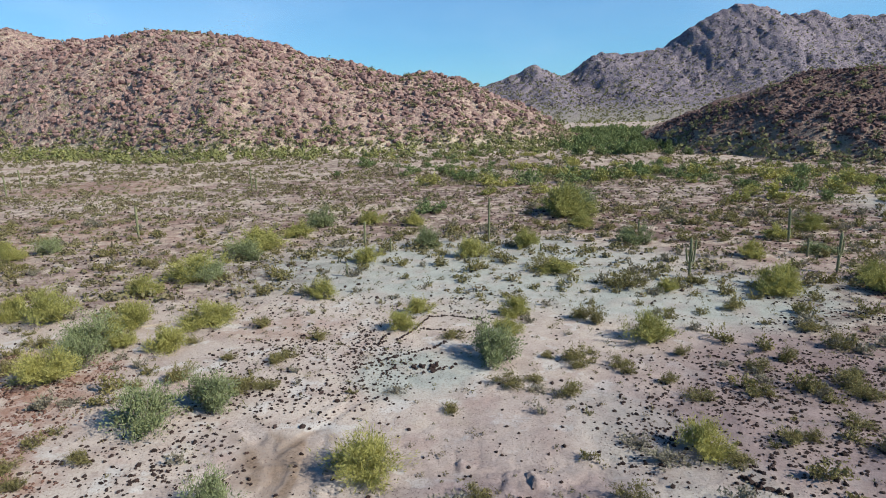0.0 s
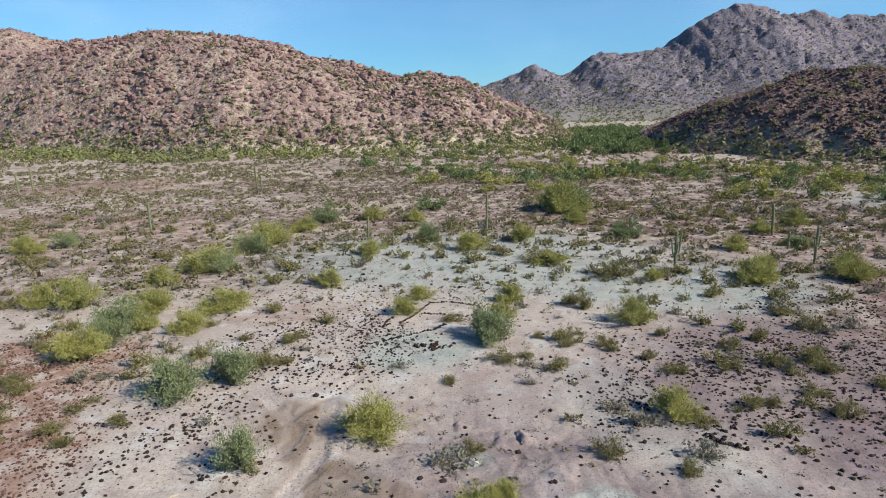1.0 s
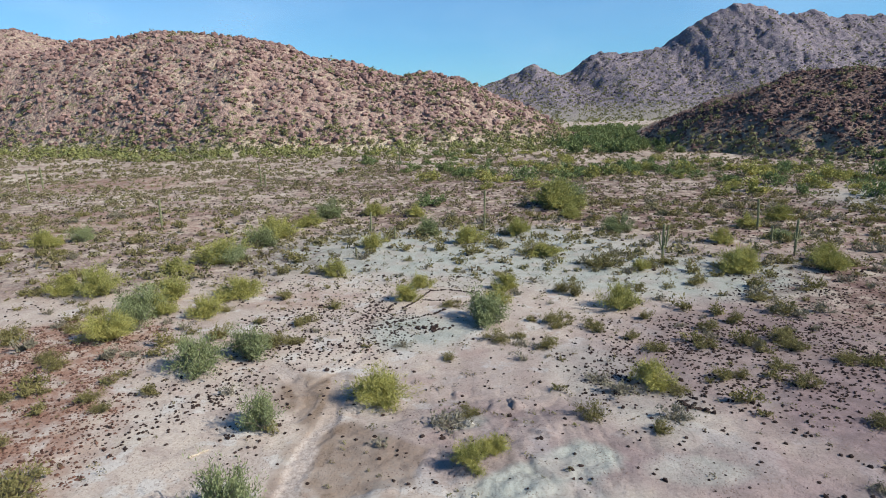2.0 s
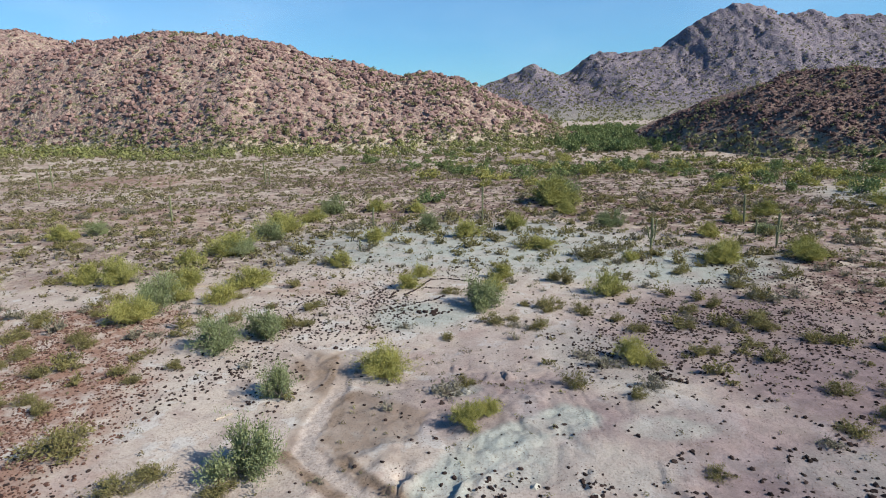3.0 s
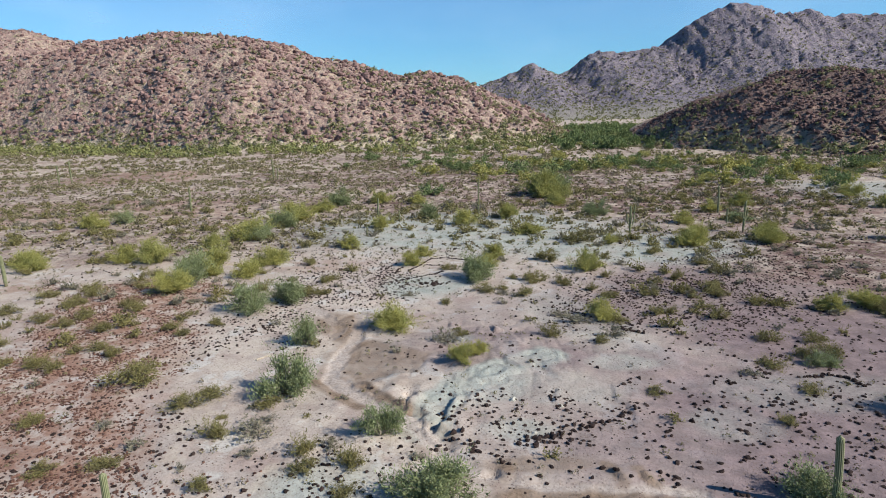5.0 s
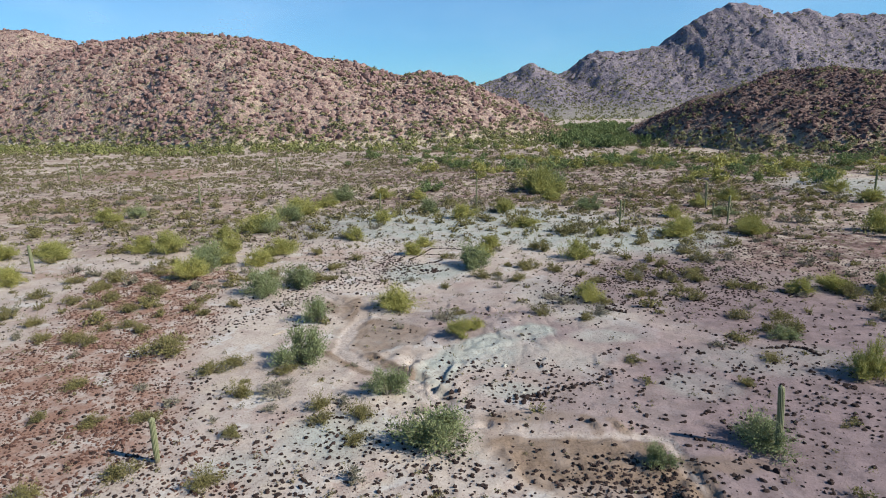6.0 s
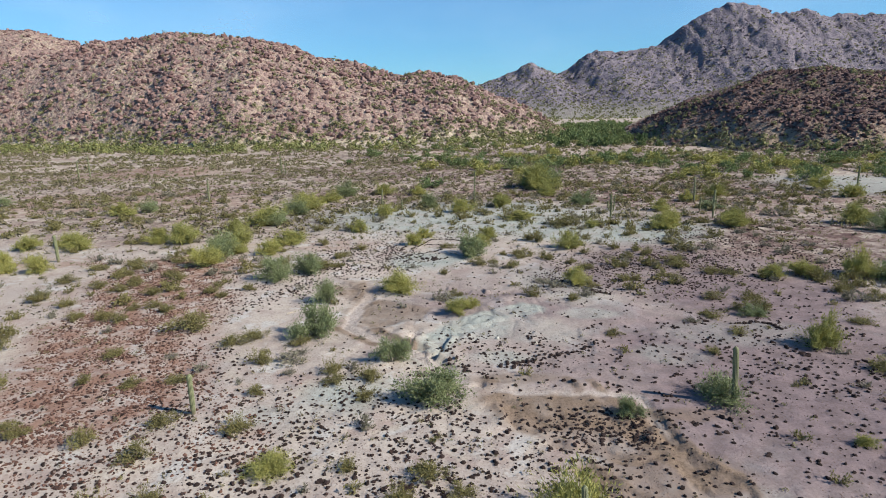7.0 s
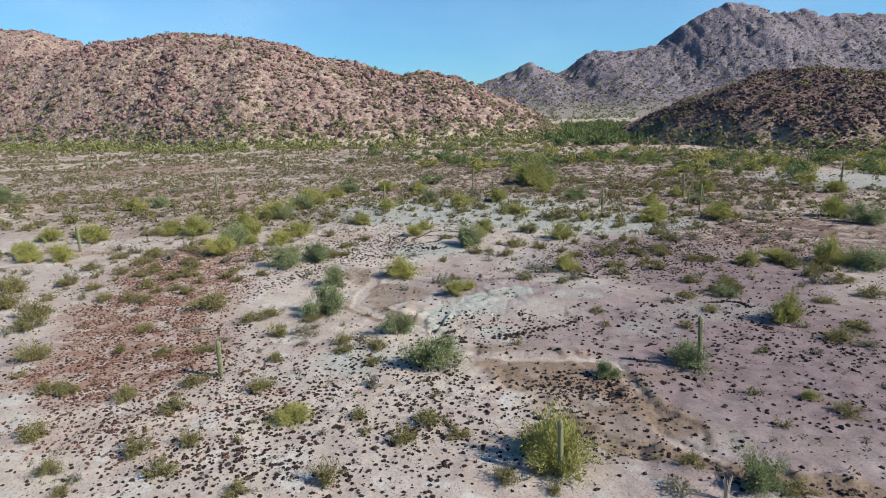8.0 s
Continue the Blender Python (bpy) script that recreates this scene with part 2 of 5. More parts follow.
def brown_bank(x, y):
    a = 1 - smooth(0.5, 1.3, line_distance(x, y, BANK_LOWER) / 1.3 + 0.4 * fbm(x, y, 2, 41))
    b = 1 - smooth(0.5, 1.3, line_distance(x, y, BANK_SOUTH) / 0.9 + 0.4 * fbm(x, y, 2, 42))
    return np.clip(np.maximum(a, b) + 0.5 * plot(x, y, BROWN_FIELD) + 0.7 * plot(x, y, BROWN_STRIP, 0.25) + 0.7 * oval(x, y, 4.8, 7.6, 2.8, 0.8) + 0.55 * oval(x, y, 15.2, 2.4, 2.4, 0.9) + 0.6 * oval(x, y, 11.5, -4, 4, 2.5) + 0.75 * (1 - smooth(0.7, 1.0, line_distance(x, y, TRAIL_EDGE) / 0.62 + 0.35 * fbm(x, y, 2, 43))) + 0.4 * (1 - smooth(0.5, 1.2, line_distance(x, y, CUT_BANK) / 0.5 + 0.5 * fbm(x, y, 2, 44))) + 0.72 * plot(x, y, BROWN_NORTH, 0.3) + 0.6 * oval(x, y, -10.5, 30.5, 2.0, 3.0) + 0.3 * oval(x, y, -4.0, 17.5, 3.0, 1.0) + 0.4 * oval(x, y, -9.0, 29.5, 1.6, 4.0) + earth_faces(x, y) + 0.5 * path_sides(x, y), 0, 1)


def trails(x, y):
    d = np.minimum(np.minimum(line_distance(x, y, TRAIL_UPPER), line_distance(x, y, TRAIL_SIDE)) / 0.72, line_distance(x, y, TRAIL_LOWER) / 0.40) + 0.3 * fbm(x / 1.5, y / 1.5, 2, 55)
    return 1 - smooth(0.7, 1.15, d)


# ---- materials ----
class Nodes:
    """Short forms for building node trees."""

    def __init__(self, name):
        self.mat = bpy.data.materials.new(name)
        self.mat.use_nodes = True
        self.tree = self.mat.node_tree
        self.bsdf = self.tree.nodes["Principled BSDF"]
        self.coord = self.tree.nodes.new("ShaderNodeTexCoord").outputs["Object"]

    def link(self, a, b):
        self.tree.links.new(a, b)

    def noise(self, scale, detail=4, rough=0.55, coord=None, stretch=None):
        n = self.tree.nodes.new("ShaderNodeTexNoise")
        n.inputs["Scale"].default_value, n.inputs["Detail"].default_value, n.inputs["Roughness"].default_value = scale, detail, rough
        if stretch:
            m = self.tree.nodes.new("ShaderNodeMapping")
            m.inputs["Scale"].default_value = stretch
            self.link(coord or self.coord, m.inputs["Vector"])
            self.link(m.outputs[0], n.inputs["Vector"])
        else:
            self.link(coord or self.coord, n.inputs["Vector"])
        return n.outputs["Fac"]

    def cells(self, scale, out="Distance", feature="F1"):
        n = self.tree.nodes.new("ShaderNodeTexVoronoi")
        n.feature = feature
        n.inputs["Scale"].default_value = scale
        self.link(self.coord, n.inputs["Vector"])
        return n.outputs[out]

    def span(self, value, a, b, lo=0.0, hi=1.0):
        n = self.tree.nodes.new("ShaderNodeMapRange")
        n.interpolation_type = "SMOOTHSTEP"
        self.link(value, n.inputs["Value"])
        for key, v in (("From Min", a), ("From Max", b), ("To Min", lo), ("To Max", hi)):
            n.inputs[key].default_value = v
        return n.outputs["Result"]

    def maths(self, op, a, b):
        n = self.tree.nodes.new("ShaderNodeMath")
        n.operation = op
        for k, v in enumerate((a, b)):
            if isinstance(v, (int, float)):
                n.inputs[k].default_value = v
            else:
                self.link(v, n.inputs[k])
        return n.outputs[0]

    def mix(self, fac, a, b, mode="MIX"):
        n = self.tree.nodes.new("ShaderNodeMix")
        n.data_type, n.blend_type = "RGBA", mode
        if isinstance(fac, (int, float)):
            n.inputs[0].default_value = fac
        else:
            self.link(fac, n.inputs[0])
        for k, v in ((6, a), (7, b)):
            if isinstance(v, tuple):
                n.inputs[k].default_value = (*v, 1)
            else:
                self.link(v, n.inputs[k])
        return n.outputs[2]

    def attr(self, name):
        n = self.tree.nodes.new("ShaderNodeAttribute")
        n.attribute_name = name
        return n.outputs["Fac"]

    def island(self):
        return self.tree.nodes.new("ShaderNodeNewGeometry").outputs["Random Per Island"]

    def own(self):
        return self.tree.nodes.new("ShaderNodeObjectInfo").outputs["Random"]

    def done(self, colour, rough=0.9, bump=None, strength=0.5, distance=0.05, specular=0.25):
        if isinstance(colour, tuple):
            self.bsdf.inputs["Base Color"].default_value = (*colour, 1)
        else:
            self.link(colour, self.bsdf.inputs["Base Color"])
        self.bsdf.inputs["Roughness"].default_value = rough
        self.bsdf.inputs["Specular IOR Level"].default_value = specular
        if bump is not None:
            b = self.tree.nodes.new("ShaderNodeBump")
            b.inputs["Strength"].default_value, b.inputs["Distance"].default_value = strength, distance
            self.link(bump, b.inputs["Height"])
            self.link(b.outputs[0], self.bsdf.inputs["Normal"])
        return self.mat


def soil_material():
    n = Nodes("desert_soil")
    broad, mid, fine = n.noise(0.06, 5), n.noise(0.45, 6, 0.6), n.noise(6.0, 5, 0.65)
    base = n.mix(n.span(broad, 0.35, 0.65), (0.505, 0.424, 0.356), (0.435, 0.36, 0.312))
    base = n.mix(n.span(mid, 0.42, 0.68, 0, 0.75), base, (0.335, 0.26, 0.225))
    base = n.mix(n.span(n.noise(0.9, 5), 0.55, 0.7, 0, 0.6), base, (0.50, 0.42, 0.36))
    base = n.mix(n.span(n.noise(0.33, 4, 0.6, stretch=(1.0, 1.0, 4.0)), 0.55, 0.63, 0, 0.7), base, (0.53, 0.495, 0.455))
    base = n.mix(n.span(n.noise(0.21, 4, 0.6, stretch=(1.0, 1.0, 7.0)), 0.56, 0.66, 0, 0.6), base, (0.38, 0.275, 0.235))
    base = n.mix(n.span(n.noise(0.27, 4, 0.6, stretch=(1.0, 1.0, 9.0)), 0.57, 0.66, 0, 0.6), base, (0.475, 0.395, 0.315))
    base = n.mix(n.maths("MULTIPLY", n.attr("mauve"), 0.92), base, n.mix(n.span(n.noise(0.7, 5), 0.4, 0.6), (0.235, 0.17, 0.172), (0.165, 0.12, 0.123)))
    patch = n.mix(n.span(n.noise(1.1, 7, 0.72), 0.42, 0.58), (0.52, 0.42, 0.335), (0.28, 0.205, 0.17))
    patch = n.mix(n.span(n.noise(0.16, 5, 0.6), 0.45, 0.62, 0.0, 0.8), patch, (0.42, 0.335, 0.26))
    patch = n.mix(n.span(n.noise(0.42, 6, 0.68), 0.52, 0.60, 0.0, 0.7), patch, (0.25, 0.16, 0.13))
    patch = n.mix(n.span(n.noise(0.55, 6, 0.7, stretch=(1.0, 1.0, 3.0)), 0.49, 0.57, 0.0, 0.9), patch, (0.60, 0.51, 0.40))
    patch = n.mix(n.span(n.noise(0.95, 2), 0.53, 0.62, 0.0, 0.6), patch, (0.15, 0.10, 0.082))
    patch = n.mix(n.span(n.noise(0.7, 2, 0.5, stretch=(1.0, 1.0, 2.0)), 0.56, 0.64, 0.0, 0.6), patch, (0.58, 0.49, 0.385))
    patch = n.mix(n.span(n.noise(0.13, 6, 0.7, stretch=(1.0, 1.0, 5.0)), 0.50, 0.60, 0.0, 0.65), patch, (0.30, 0.175, 0.145))
    patch = n.mix(n.span(n.noise(0.19, 6, 0.72, stretch=(1.0, 1.0, 6.0)), 0.54, 0.62, 0.0, 0.8), patch, (0.62, 0.53, 0.42))
    base = n.mix(n.maths("MULTIPLY", n.attr("plain"), 0.85), base, patch)
    clay_on = n.maths("MULTIPLY", n.attr("clay"), n.span(n.noise(0.3, 5), 0.3, 0.6, 0.45, 1.0))
    base = n.mix(clay_on, base, n.mix(n.span(mid, 0.4, 0.65), (0.39, 0.392, 0.345), (0.32, 0.333, 0.292)))
    base = n.mix(n.maths("MULTIPLY", n.attr("trail"), 0.9), base, n.mix(n.span(fine, 0.35, 0.65), (0.45, 0.375, 0.325), (0.39, 0.325, 0.285)))
    base = n.mix(n.maths("MULTIPLY", n.attr("bank"), n.span(mid, 0.3, 0.6, 0.65, 1.0)), base, n.mix(n.span(fine, 0.4, 0.6), (0.165, 0.116, 0.082), (0.28, 0.20, 0.145)))
    red_on = n.maths("MULTIPLY", n.attr("red"), n.span(n.noise(0.5, 7, 0.7), 0.40, 0.56, 0.06, 0.85))
    base = n.mix(red_on, base, n.mix(n.span(fine, 0.4, 0.62), (0.21, 0.105, 0.072), (0.35, 0.195, 0.135)))
    # fine gravel everywhere, coarse pavement where it is thick
    pebble = n.span(n.cells(5.0), 0.16, 0.28, 1, 0)
    pebble_on = n.maths("MULTIPLY", pebble, n.span(n.noise(0.5, 4), 0.42, 0.62, 0.1, 0.9))
    base = n.mix(pebble_on, base, (0.17, 0.11, 0.09))
    stones = n.span(n.cells(2.3), 0.22, 0.48, 1, 0.55)
    pave_on = n.maths("MULTIPLY", n.maths("MULTIPLY", n.attr("pavement"), 1.5), n.maths("MULTIPLY", stones, n.span(n.noise(0.33, 6, 0.68), 0.42, 0.57, 0.12, 1.0)))
    base = n.mix(pave_on, base, n.mix(n.span(n.noise(0.35, 3), 0.4, 0.6), (0.092, 0.051, 0.045), (0.145, 0.083, 0.071)))
    base = n.mix(n.span(fine, 0.42, 0.62, 0.0, 0.3), base, (0.5, 0.44, 0.40), "MULTIPLY")
    base = n.mix(n.span(n.noise(3.0, 6, 0.7), 0.56, 0.66, 0.0, 0.4), base, (0.22, 0.165, 0.14))
    relief = n.maths("ADD", n.maths("MULTIPLY", n.noise(2.2, 8, 0.7), 1.0), n.maths("MULTIPLY", pebble, 0.3))
    return n.done(base, 0.95, relief, 0.7, 0.10, 0.1)


def hill_material(name, tan, rock, shade, green, grain=1.0, apron=None):
    n = Nodes(name)
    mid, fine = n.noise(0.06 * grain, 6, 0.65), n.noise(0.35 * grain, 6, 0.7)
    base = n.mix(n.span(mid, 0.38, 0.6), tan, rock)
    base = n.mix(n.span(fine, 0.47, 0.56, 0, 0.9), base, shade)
    base = n.mix(n.span(n.noise(0.2 * grain, 5, 0.7), 0.56, 0.64, 0, 0.75), base, green)
    if apron:
        base = n.mix(n.maths("MULTIPLY", n.attr("apron"), n.span(n.noise(0.12, 5), 0.35, 0.55, 0.35, 0.9)), base, apron)
    relief = n.maths("ADD", n.noise(0.25 * grain, 8, 0.75), n.maths("MULTIPLY", n.cells(0.35 * grain), -0.6))
    return n.done(base, 0.95, relief, 0.9, 2.2 / grain, 0.1)


def rock_material(name, dark, light, rust):
    n = Nodes(name)
    base = n.mix(n.island(), dark, light)
    base = n.mix(n.span(n.noise(2.5, 5, 0.6), 0.5, 0.7, 0, 0.6), base, rust)
    return n.done(base, 0.88, n.noise(9, 5, 0.65), 0.6, 0.03, 0.15)


def thin_leaf(n, base, share):
    """Leaves let part of the sun through."""
    glow = n.tree.nodes.new("ShaderNodeBsdfTranslucent")
    n.link(base, glow.inputs["Color"])
    both = n.tree.nodes.new("ShaderNodeMixShader")
    both.inputs[0].default_value = share
    n.link(n.bsdf.outputs[0], both.inputs[1])
    n.link(glow.outputs[0], both.inputs[2])
    n.link(both.outputs[0], n.tree.nodes["Material Output"].inputs["Surface"])
    return n.mat


def leaf_material(name, a, b, tip):
    n = Nodes(name)
    base = n.mix(n.own(), a, b)
    base = n.mix(n.span(n.island(), 0.0, 1.0, 0.0, 0.6), base, tip)
    n.done(base, 0.7, specular=0.15)
    return thin_leaf(n, base, 0.24)


def scrub_material(name, a, b, c, scale=0.12):
    """Leaves of scrub too many to count: the tint changes from bush to bush."""
    n = Nodes(name)
    base = n.mix(n.span(n.noise(scale, 2), 0.35, 0.65), a, b)
    base = n.mix(n.span(n.noise(scale * 4.7, 2), 0.5, 0.7), base, c)
    base = n.mix(n.span(n.island(), 0, 1, 0, 0.35), base, (0.25, 0.23, 0.12))
    n.done(base, 0.8, specular=0.1)
    return thin_leaf(n, base, 0.24)


def plain_material(name, a, b, scale, rough=0.8):
    n = Nodes(name)
    return n.done(n.mix(n.span(n.noise(scale, 5, 0.6), 0.35, 0.65), a, b), rough, n.noise(scale * 3, 4), 0.4, 0.02)


SOIL = soil_material()
HILL_LEFT = hill_material("granite_hillside", (0.45, 0.34, 0.26), (0.36, 0.248, 0.205), (0.235, 0.152, 0.135), (0.20, 0.195, 0.10), 1.0, (0.55, 0.46, 0.33))
HILL_RIGHT = hill_material("basalt_hillside", (0.29, 0.195, 0.155), (0.21, 0.138, 0.118), (0.11, 0.071, 0.064), (0.12, 0.10, 0.06), 1.9, (0.38, 0.285, 0.205))
# the bluish-purple cast of distant haze is put into these rock colours
MOUNTAIN = hill_material("haze_tinted_rock", (0.33, 0.27, 0.275), (0.215, 0.178, 0.205), (0.08, 0.07, 0.098), (0.12, 0.135, 0.09), 1.0, (0.28, 0.25, 0.20))
STONE = rock_material("varnished_basalt", (0.019, 0.012, 0.010), (0.048, 0.031, 0.027), (0.075, 0.042, 0.033))
RED_STONE = rock_material("red_gravel_stone", (0.055, 0.028, 0.022), (0.17, 0.09, 0.066), (0.19, 0.095, 0.065))
BOULDER_LEFT = rock_material("granite_boulder", (0.13, 0.075, 0.07), (0.31, 0.202, 0.175), (0.22, 0.122, 0.108))
BOULDER_RIGHT = rock_material("basalt_boulder", (0.05, 0.03, 0.029), (0.18, 0.108, 0.096), (0.13, 0.068, 0.058))
# outcrops on the range carry the same painted haze tint
HAZY_CRAG = rock_material("haze_tinted_crag", (0.075, 0.062, 0.08), (0.26, 0.21, 0.22), (0.15, 0.12, 0.13))
PALE_STONE = rock_material("pale_clay_block", (0.36, 0.34, 0.29), (0.46, 0.42, 0.36), (0.30, 0.26, 0.22))
PALO_LEAF = leaf_material("palo_verde_twigs", (0.205, 0.205, 0.055), (0.34, 0.315, 0.088), (0.47, 0.43, 0.16))
PALO_STEM = plain_material("palo_verde_bark", (0.20, 0.22, 0.09), (0.32, 0.30, 0.16), 9)
IRON_LEAF = leaf_material("ironwood_leaves", (0.165, 0.195, 0.085), (0.215, 0.24, 0.11), (0.32, 0.34, 0.18))
GROVE_LEAF = leaf_material("grove_leaves", (0.105, 0.15, 0.062), (0.15, 0.185, 0.072), (0.23, 0.265, 0.105))
IRON_STEM = plain_material("ironwood_bark", (0.16, 0.13, 0.10), (0.27, 0.23, 0.19), 12)
CREO_LEAF = leaf_material("creosote_leaves", (0.14, 0.125, 0.05), (0.20, 0.175, 0.065), (0.30, 0.255, 0.11))
CREO_STEM = plain_material("creosote_stems", (0.10, 0.075, 0.055), (0.18, 0.14, 0.10), 14)
GREY_LEAF = leaf_material("bursage_leaves", (0.17, 0.155, 0.105), (0.22, 0.195, 0.14), (0.30, 0.265, 0.19))
GREY_STEM = plain_material("bursage_stems", (0.17, 0.14, 0.12), (0.25, 0.21, 0.18), 14)
SCRUB_PLAIN = scrub_material("scrub_of_the_plain", (0.18, 0.16, 0.082), (0.185, 0.14, 0.095), (0.21, 0.195, 0.08))
SCRUB_HILL = scrub_material("scrub_of_the_hills", (0.22, 0.21, 0.105), (0.18, 0.175, 0.09), (0.27, 0.255, 0.115), 0.05)
SCRUB_TOE = scrub_material("scrub_of_the_hill_foot", (0.22, 0.225, 0.08), (0.15, 0.165, 0.062), (0.30, 0.29, 0.10), 0.05)
DEAD_WOOD = plain_material("bleached_dead_wood", (0.40, 0.32, 0.24), (0.52, 0.44, 0.35), 11)


def cactus_material():
    n = Nodes("saguaro_skin")
    base = n.mix(n.span(n.noise(2.2, 4), 0.35, 0.7), (0.085, 0.105, 0.045), (0.135, 0.15, 0.065))
    base = n.mix(n.span(n.attr("rib"), 0.5, 1.0, 0, 0.85), base, (0.33, 0.305, 0.185))
    base = n.mix(n.span(n.attr("foot"), 0.0, 1.0, 0.0, 0.8), base, (0.19, 0.14, 0.10))
    return n.done(base, 0.7, n.noise(30, 3), 0.4, 0.01)


SAGUARO = cactus_material()


# ---- mesh helpers ----
def sheet(name, verts, faces, material, flat=True):
    """A mesh from arrays of vertices and equal-sided faces."""
    verts, faces = np.asarray(verts, np.float32), np.asarray(faces, np.int32)
    me = bpy.data.meshes.new(name)
    sides = faces.shape[1]
    me.vertices.add(len(verts))
    me.vertices.foreach_set("co", verts.ravel())
    me.loops.add(faces.size)
    me.loops.foreach_set("vertex_index", faces.ravel())
    me.polygons.add(len(faces))
    me.polygons.foreach_set("loop_start", np.arange(0, faces.size, sides, dtype=np.int32))
    me.update(calc_edges=True)
    me.polygons.foreach_set("use_smooth", np.full(len(faces), not flat))
    me.materials.append(material)
    return me


def field(name, xs, ys, height, material):
    """A sheet of ground over a grid of unequal steps."""
    gx, gy = np.meshgrid(xs, ys)
    gz = height(gx, gy)
    w, h = len(xs), len(ys)
    i = (np.arange(h - 1)[:, None] * w + np.arange(w - 1)[None]).ravel()
    me = sheet(name, np.stack([gx, gy, gz], -1).reshape(-1, 3), np.stack([i, i + 1, i + w + 1, i + w], 1), material, flat=False)
    return me, gx.ravel(), gy.ravel()


def put_attribute(me, name, values):
    me.attributes.new(name, "FLOAT", "POINT").data.foreach_set("value", np.asarray(values, np.float32))


def part(name, me, parent, label=""):
    ob = new(name, me)
    ob.parent = parent
    return tagged(ob, label)


def thing(name, x, y, z, turn=0.0):
    ob = new(name)
    ob.empty_display_size = 0.3
    ob.matrix_basis = pose(x, y, z, 0, 0, turn)
    return ob


PHI = (1 + 5**0.5) / 2
ICO = np.array([(-1, PHI, 0), (1, PHI, 0), (-1, -PHI, 0), (1, -PHI, 0), (0, -1, PHI), (0, 1, PHI), (0, -1, -PHI), (0, 1, -PHI), (PHI, 0, -1), (PHI, 0, 1), (-PHI, 0, -1), (-PHI, 0, 1)]) / math.hypot(1, PHI)
ICO_FACES = np.array([(0, 11, 5), (0, 5, 1), (0, 1, 7), (0, 7, 10), (0, 10, 11), (1, 5, 9), (5, 11, 4), (11, 10, 2), (10, 7, 6), (7, 1, 8), (3, 9, 4), (3, 4, 2), (3, 2, 6), (3, 6, 8), (3, 8, 9), (4, 9, 5), (2, 4, 11), (6, 2, 10), (8, 6, 7), (9, 8, 1)])


def stones_mesh(name, places, sizes, material, rng, squat=0.7):
    """Angular stones, one island each, sunk a little into what they lie on."""
    places, sizes = np.asarray(places, float), np.asarray(sizes, float)
    k = len(places)
    shape = ICO[None] * rng.uniform(0.6, 1.3, (k, 12, 1)) * rng.uniform(0.75, 1.25, (k, 1, 3)) * np.array([1, 1, squat])
    a = rng.uniform(0, 2 * np.pi, k)
    c, s = np.cos(a)[:, None], np.sin(a)[:, None]
    v = np.stack([shape[..., 0] * c - shape[..., 1] * s, shape[..., 0] * s + shape[..., 1] * c, shape[..., 2] + 0.45 * squat], -1)
    v = v * sizes[:, None, None] * 0.5 + places[:, None]
    f = ICO_FACES[None] + 12 * np.arange(k)[:, None, None]
    return sheet(name, v.reshape(-1, 3), f.reshape(-1, 3), material)


def quads(centres, sizes, rng, upright=0.3, long=1.6, ways=None):
    """Little four-cornered leaves or tufts at given places, turned at random."""
    k = len(centres)
    u = rng.normal(size=(k, 3))
    u[:, 2] += upright * rng.choice([0.6, 1.6], k)
    if ways is not None:
        u = u * 0.4 + ways
    u /= np.linalg.norm(u, axis=1, keepdims=True)
    w = np.cross(u, rng.normal(size=(k, 3)))
    w /= np.linalg.norm(w, axis=1, keepdims=True) + 1e-9
    u, w = u * sizes[:, None] * long * 0.5, w * sizes[:, None] * 0.5
    v = np.stack([centres - u * 0.9 - w * 0.45, centres - u * 0.1 + w, centres + u, centres + u * 0.1 - w], 1)
    return v.reshape(-1, 3), np.arange(4 * k).reshape(k, 4)


def tubes(curves, rng, sides=4):
    """Tapered branches along curves of (points, thickness at foot, thickness at tip, ring that it grows from)."""
    verts, faces, base = [], [], 0
    ring = np.arange(sides)
    for points, r0, r1, joint in curves:
        m = len(points)
        along = np.gradient(points, axis=0)
        along /= np.linalg.norm(along, axis=1, keepdims=True) + 1e-9
        side = np.cross(along, (0.31, 0.77, 0.55))
        side /= np.linalg.norm(side, axis=1, keepdims=True) + 1e-9
        other = np.cross(along, side)
        r = np.linspace(r0, r1, m)[:, None, None]
        a = 2 * np.pi * ring / sides
        verts.append((points[:, None] + r * (np.cos(a)[None, :, None] * side[:, None] + np.sin(a)[None, :, None] * other[:, None])).reshape(-1, 3))
        i = base + np.arange(m - 1)[:, None] * sides
        grown = np.stack([i + ring, i + (ring + 1) % sides, i + sides + (ring + 1) % sides, i + sides + ring], -1).reshape(-1, 4)
        grown[grown == base] = joint * sides  # grows out of this ring of an older branch
        faces.append(grown)
        base += m * sides
    used, faces = np.unique(np.concatenate(faces), return_inverse=True)
    return np.concatenate(verts)[used], faces.reshape(-1, 4)


def bezier(a, b, c, m):
    t = np.linspace(0, 1, m)[:, None]
    return (1 - t) ** 2 * a + 2 * t * (1 - t) * b + t * t * c


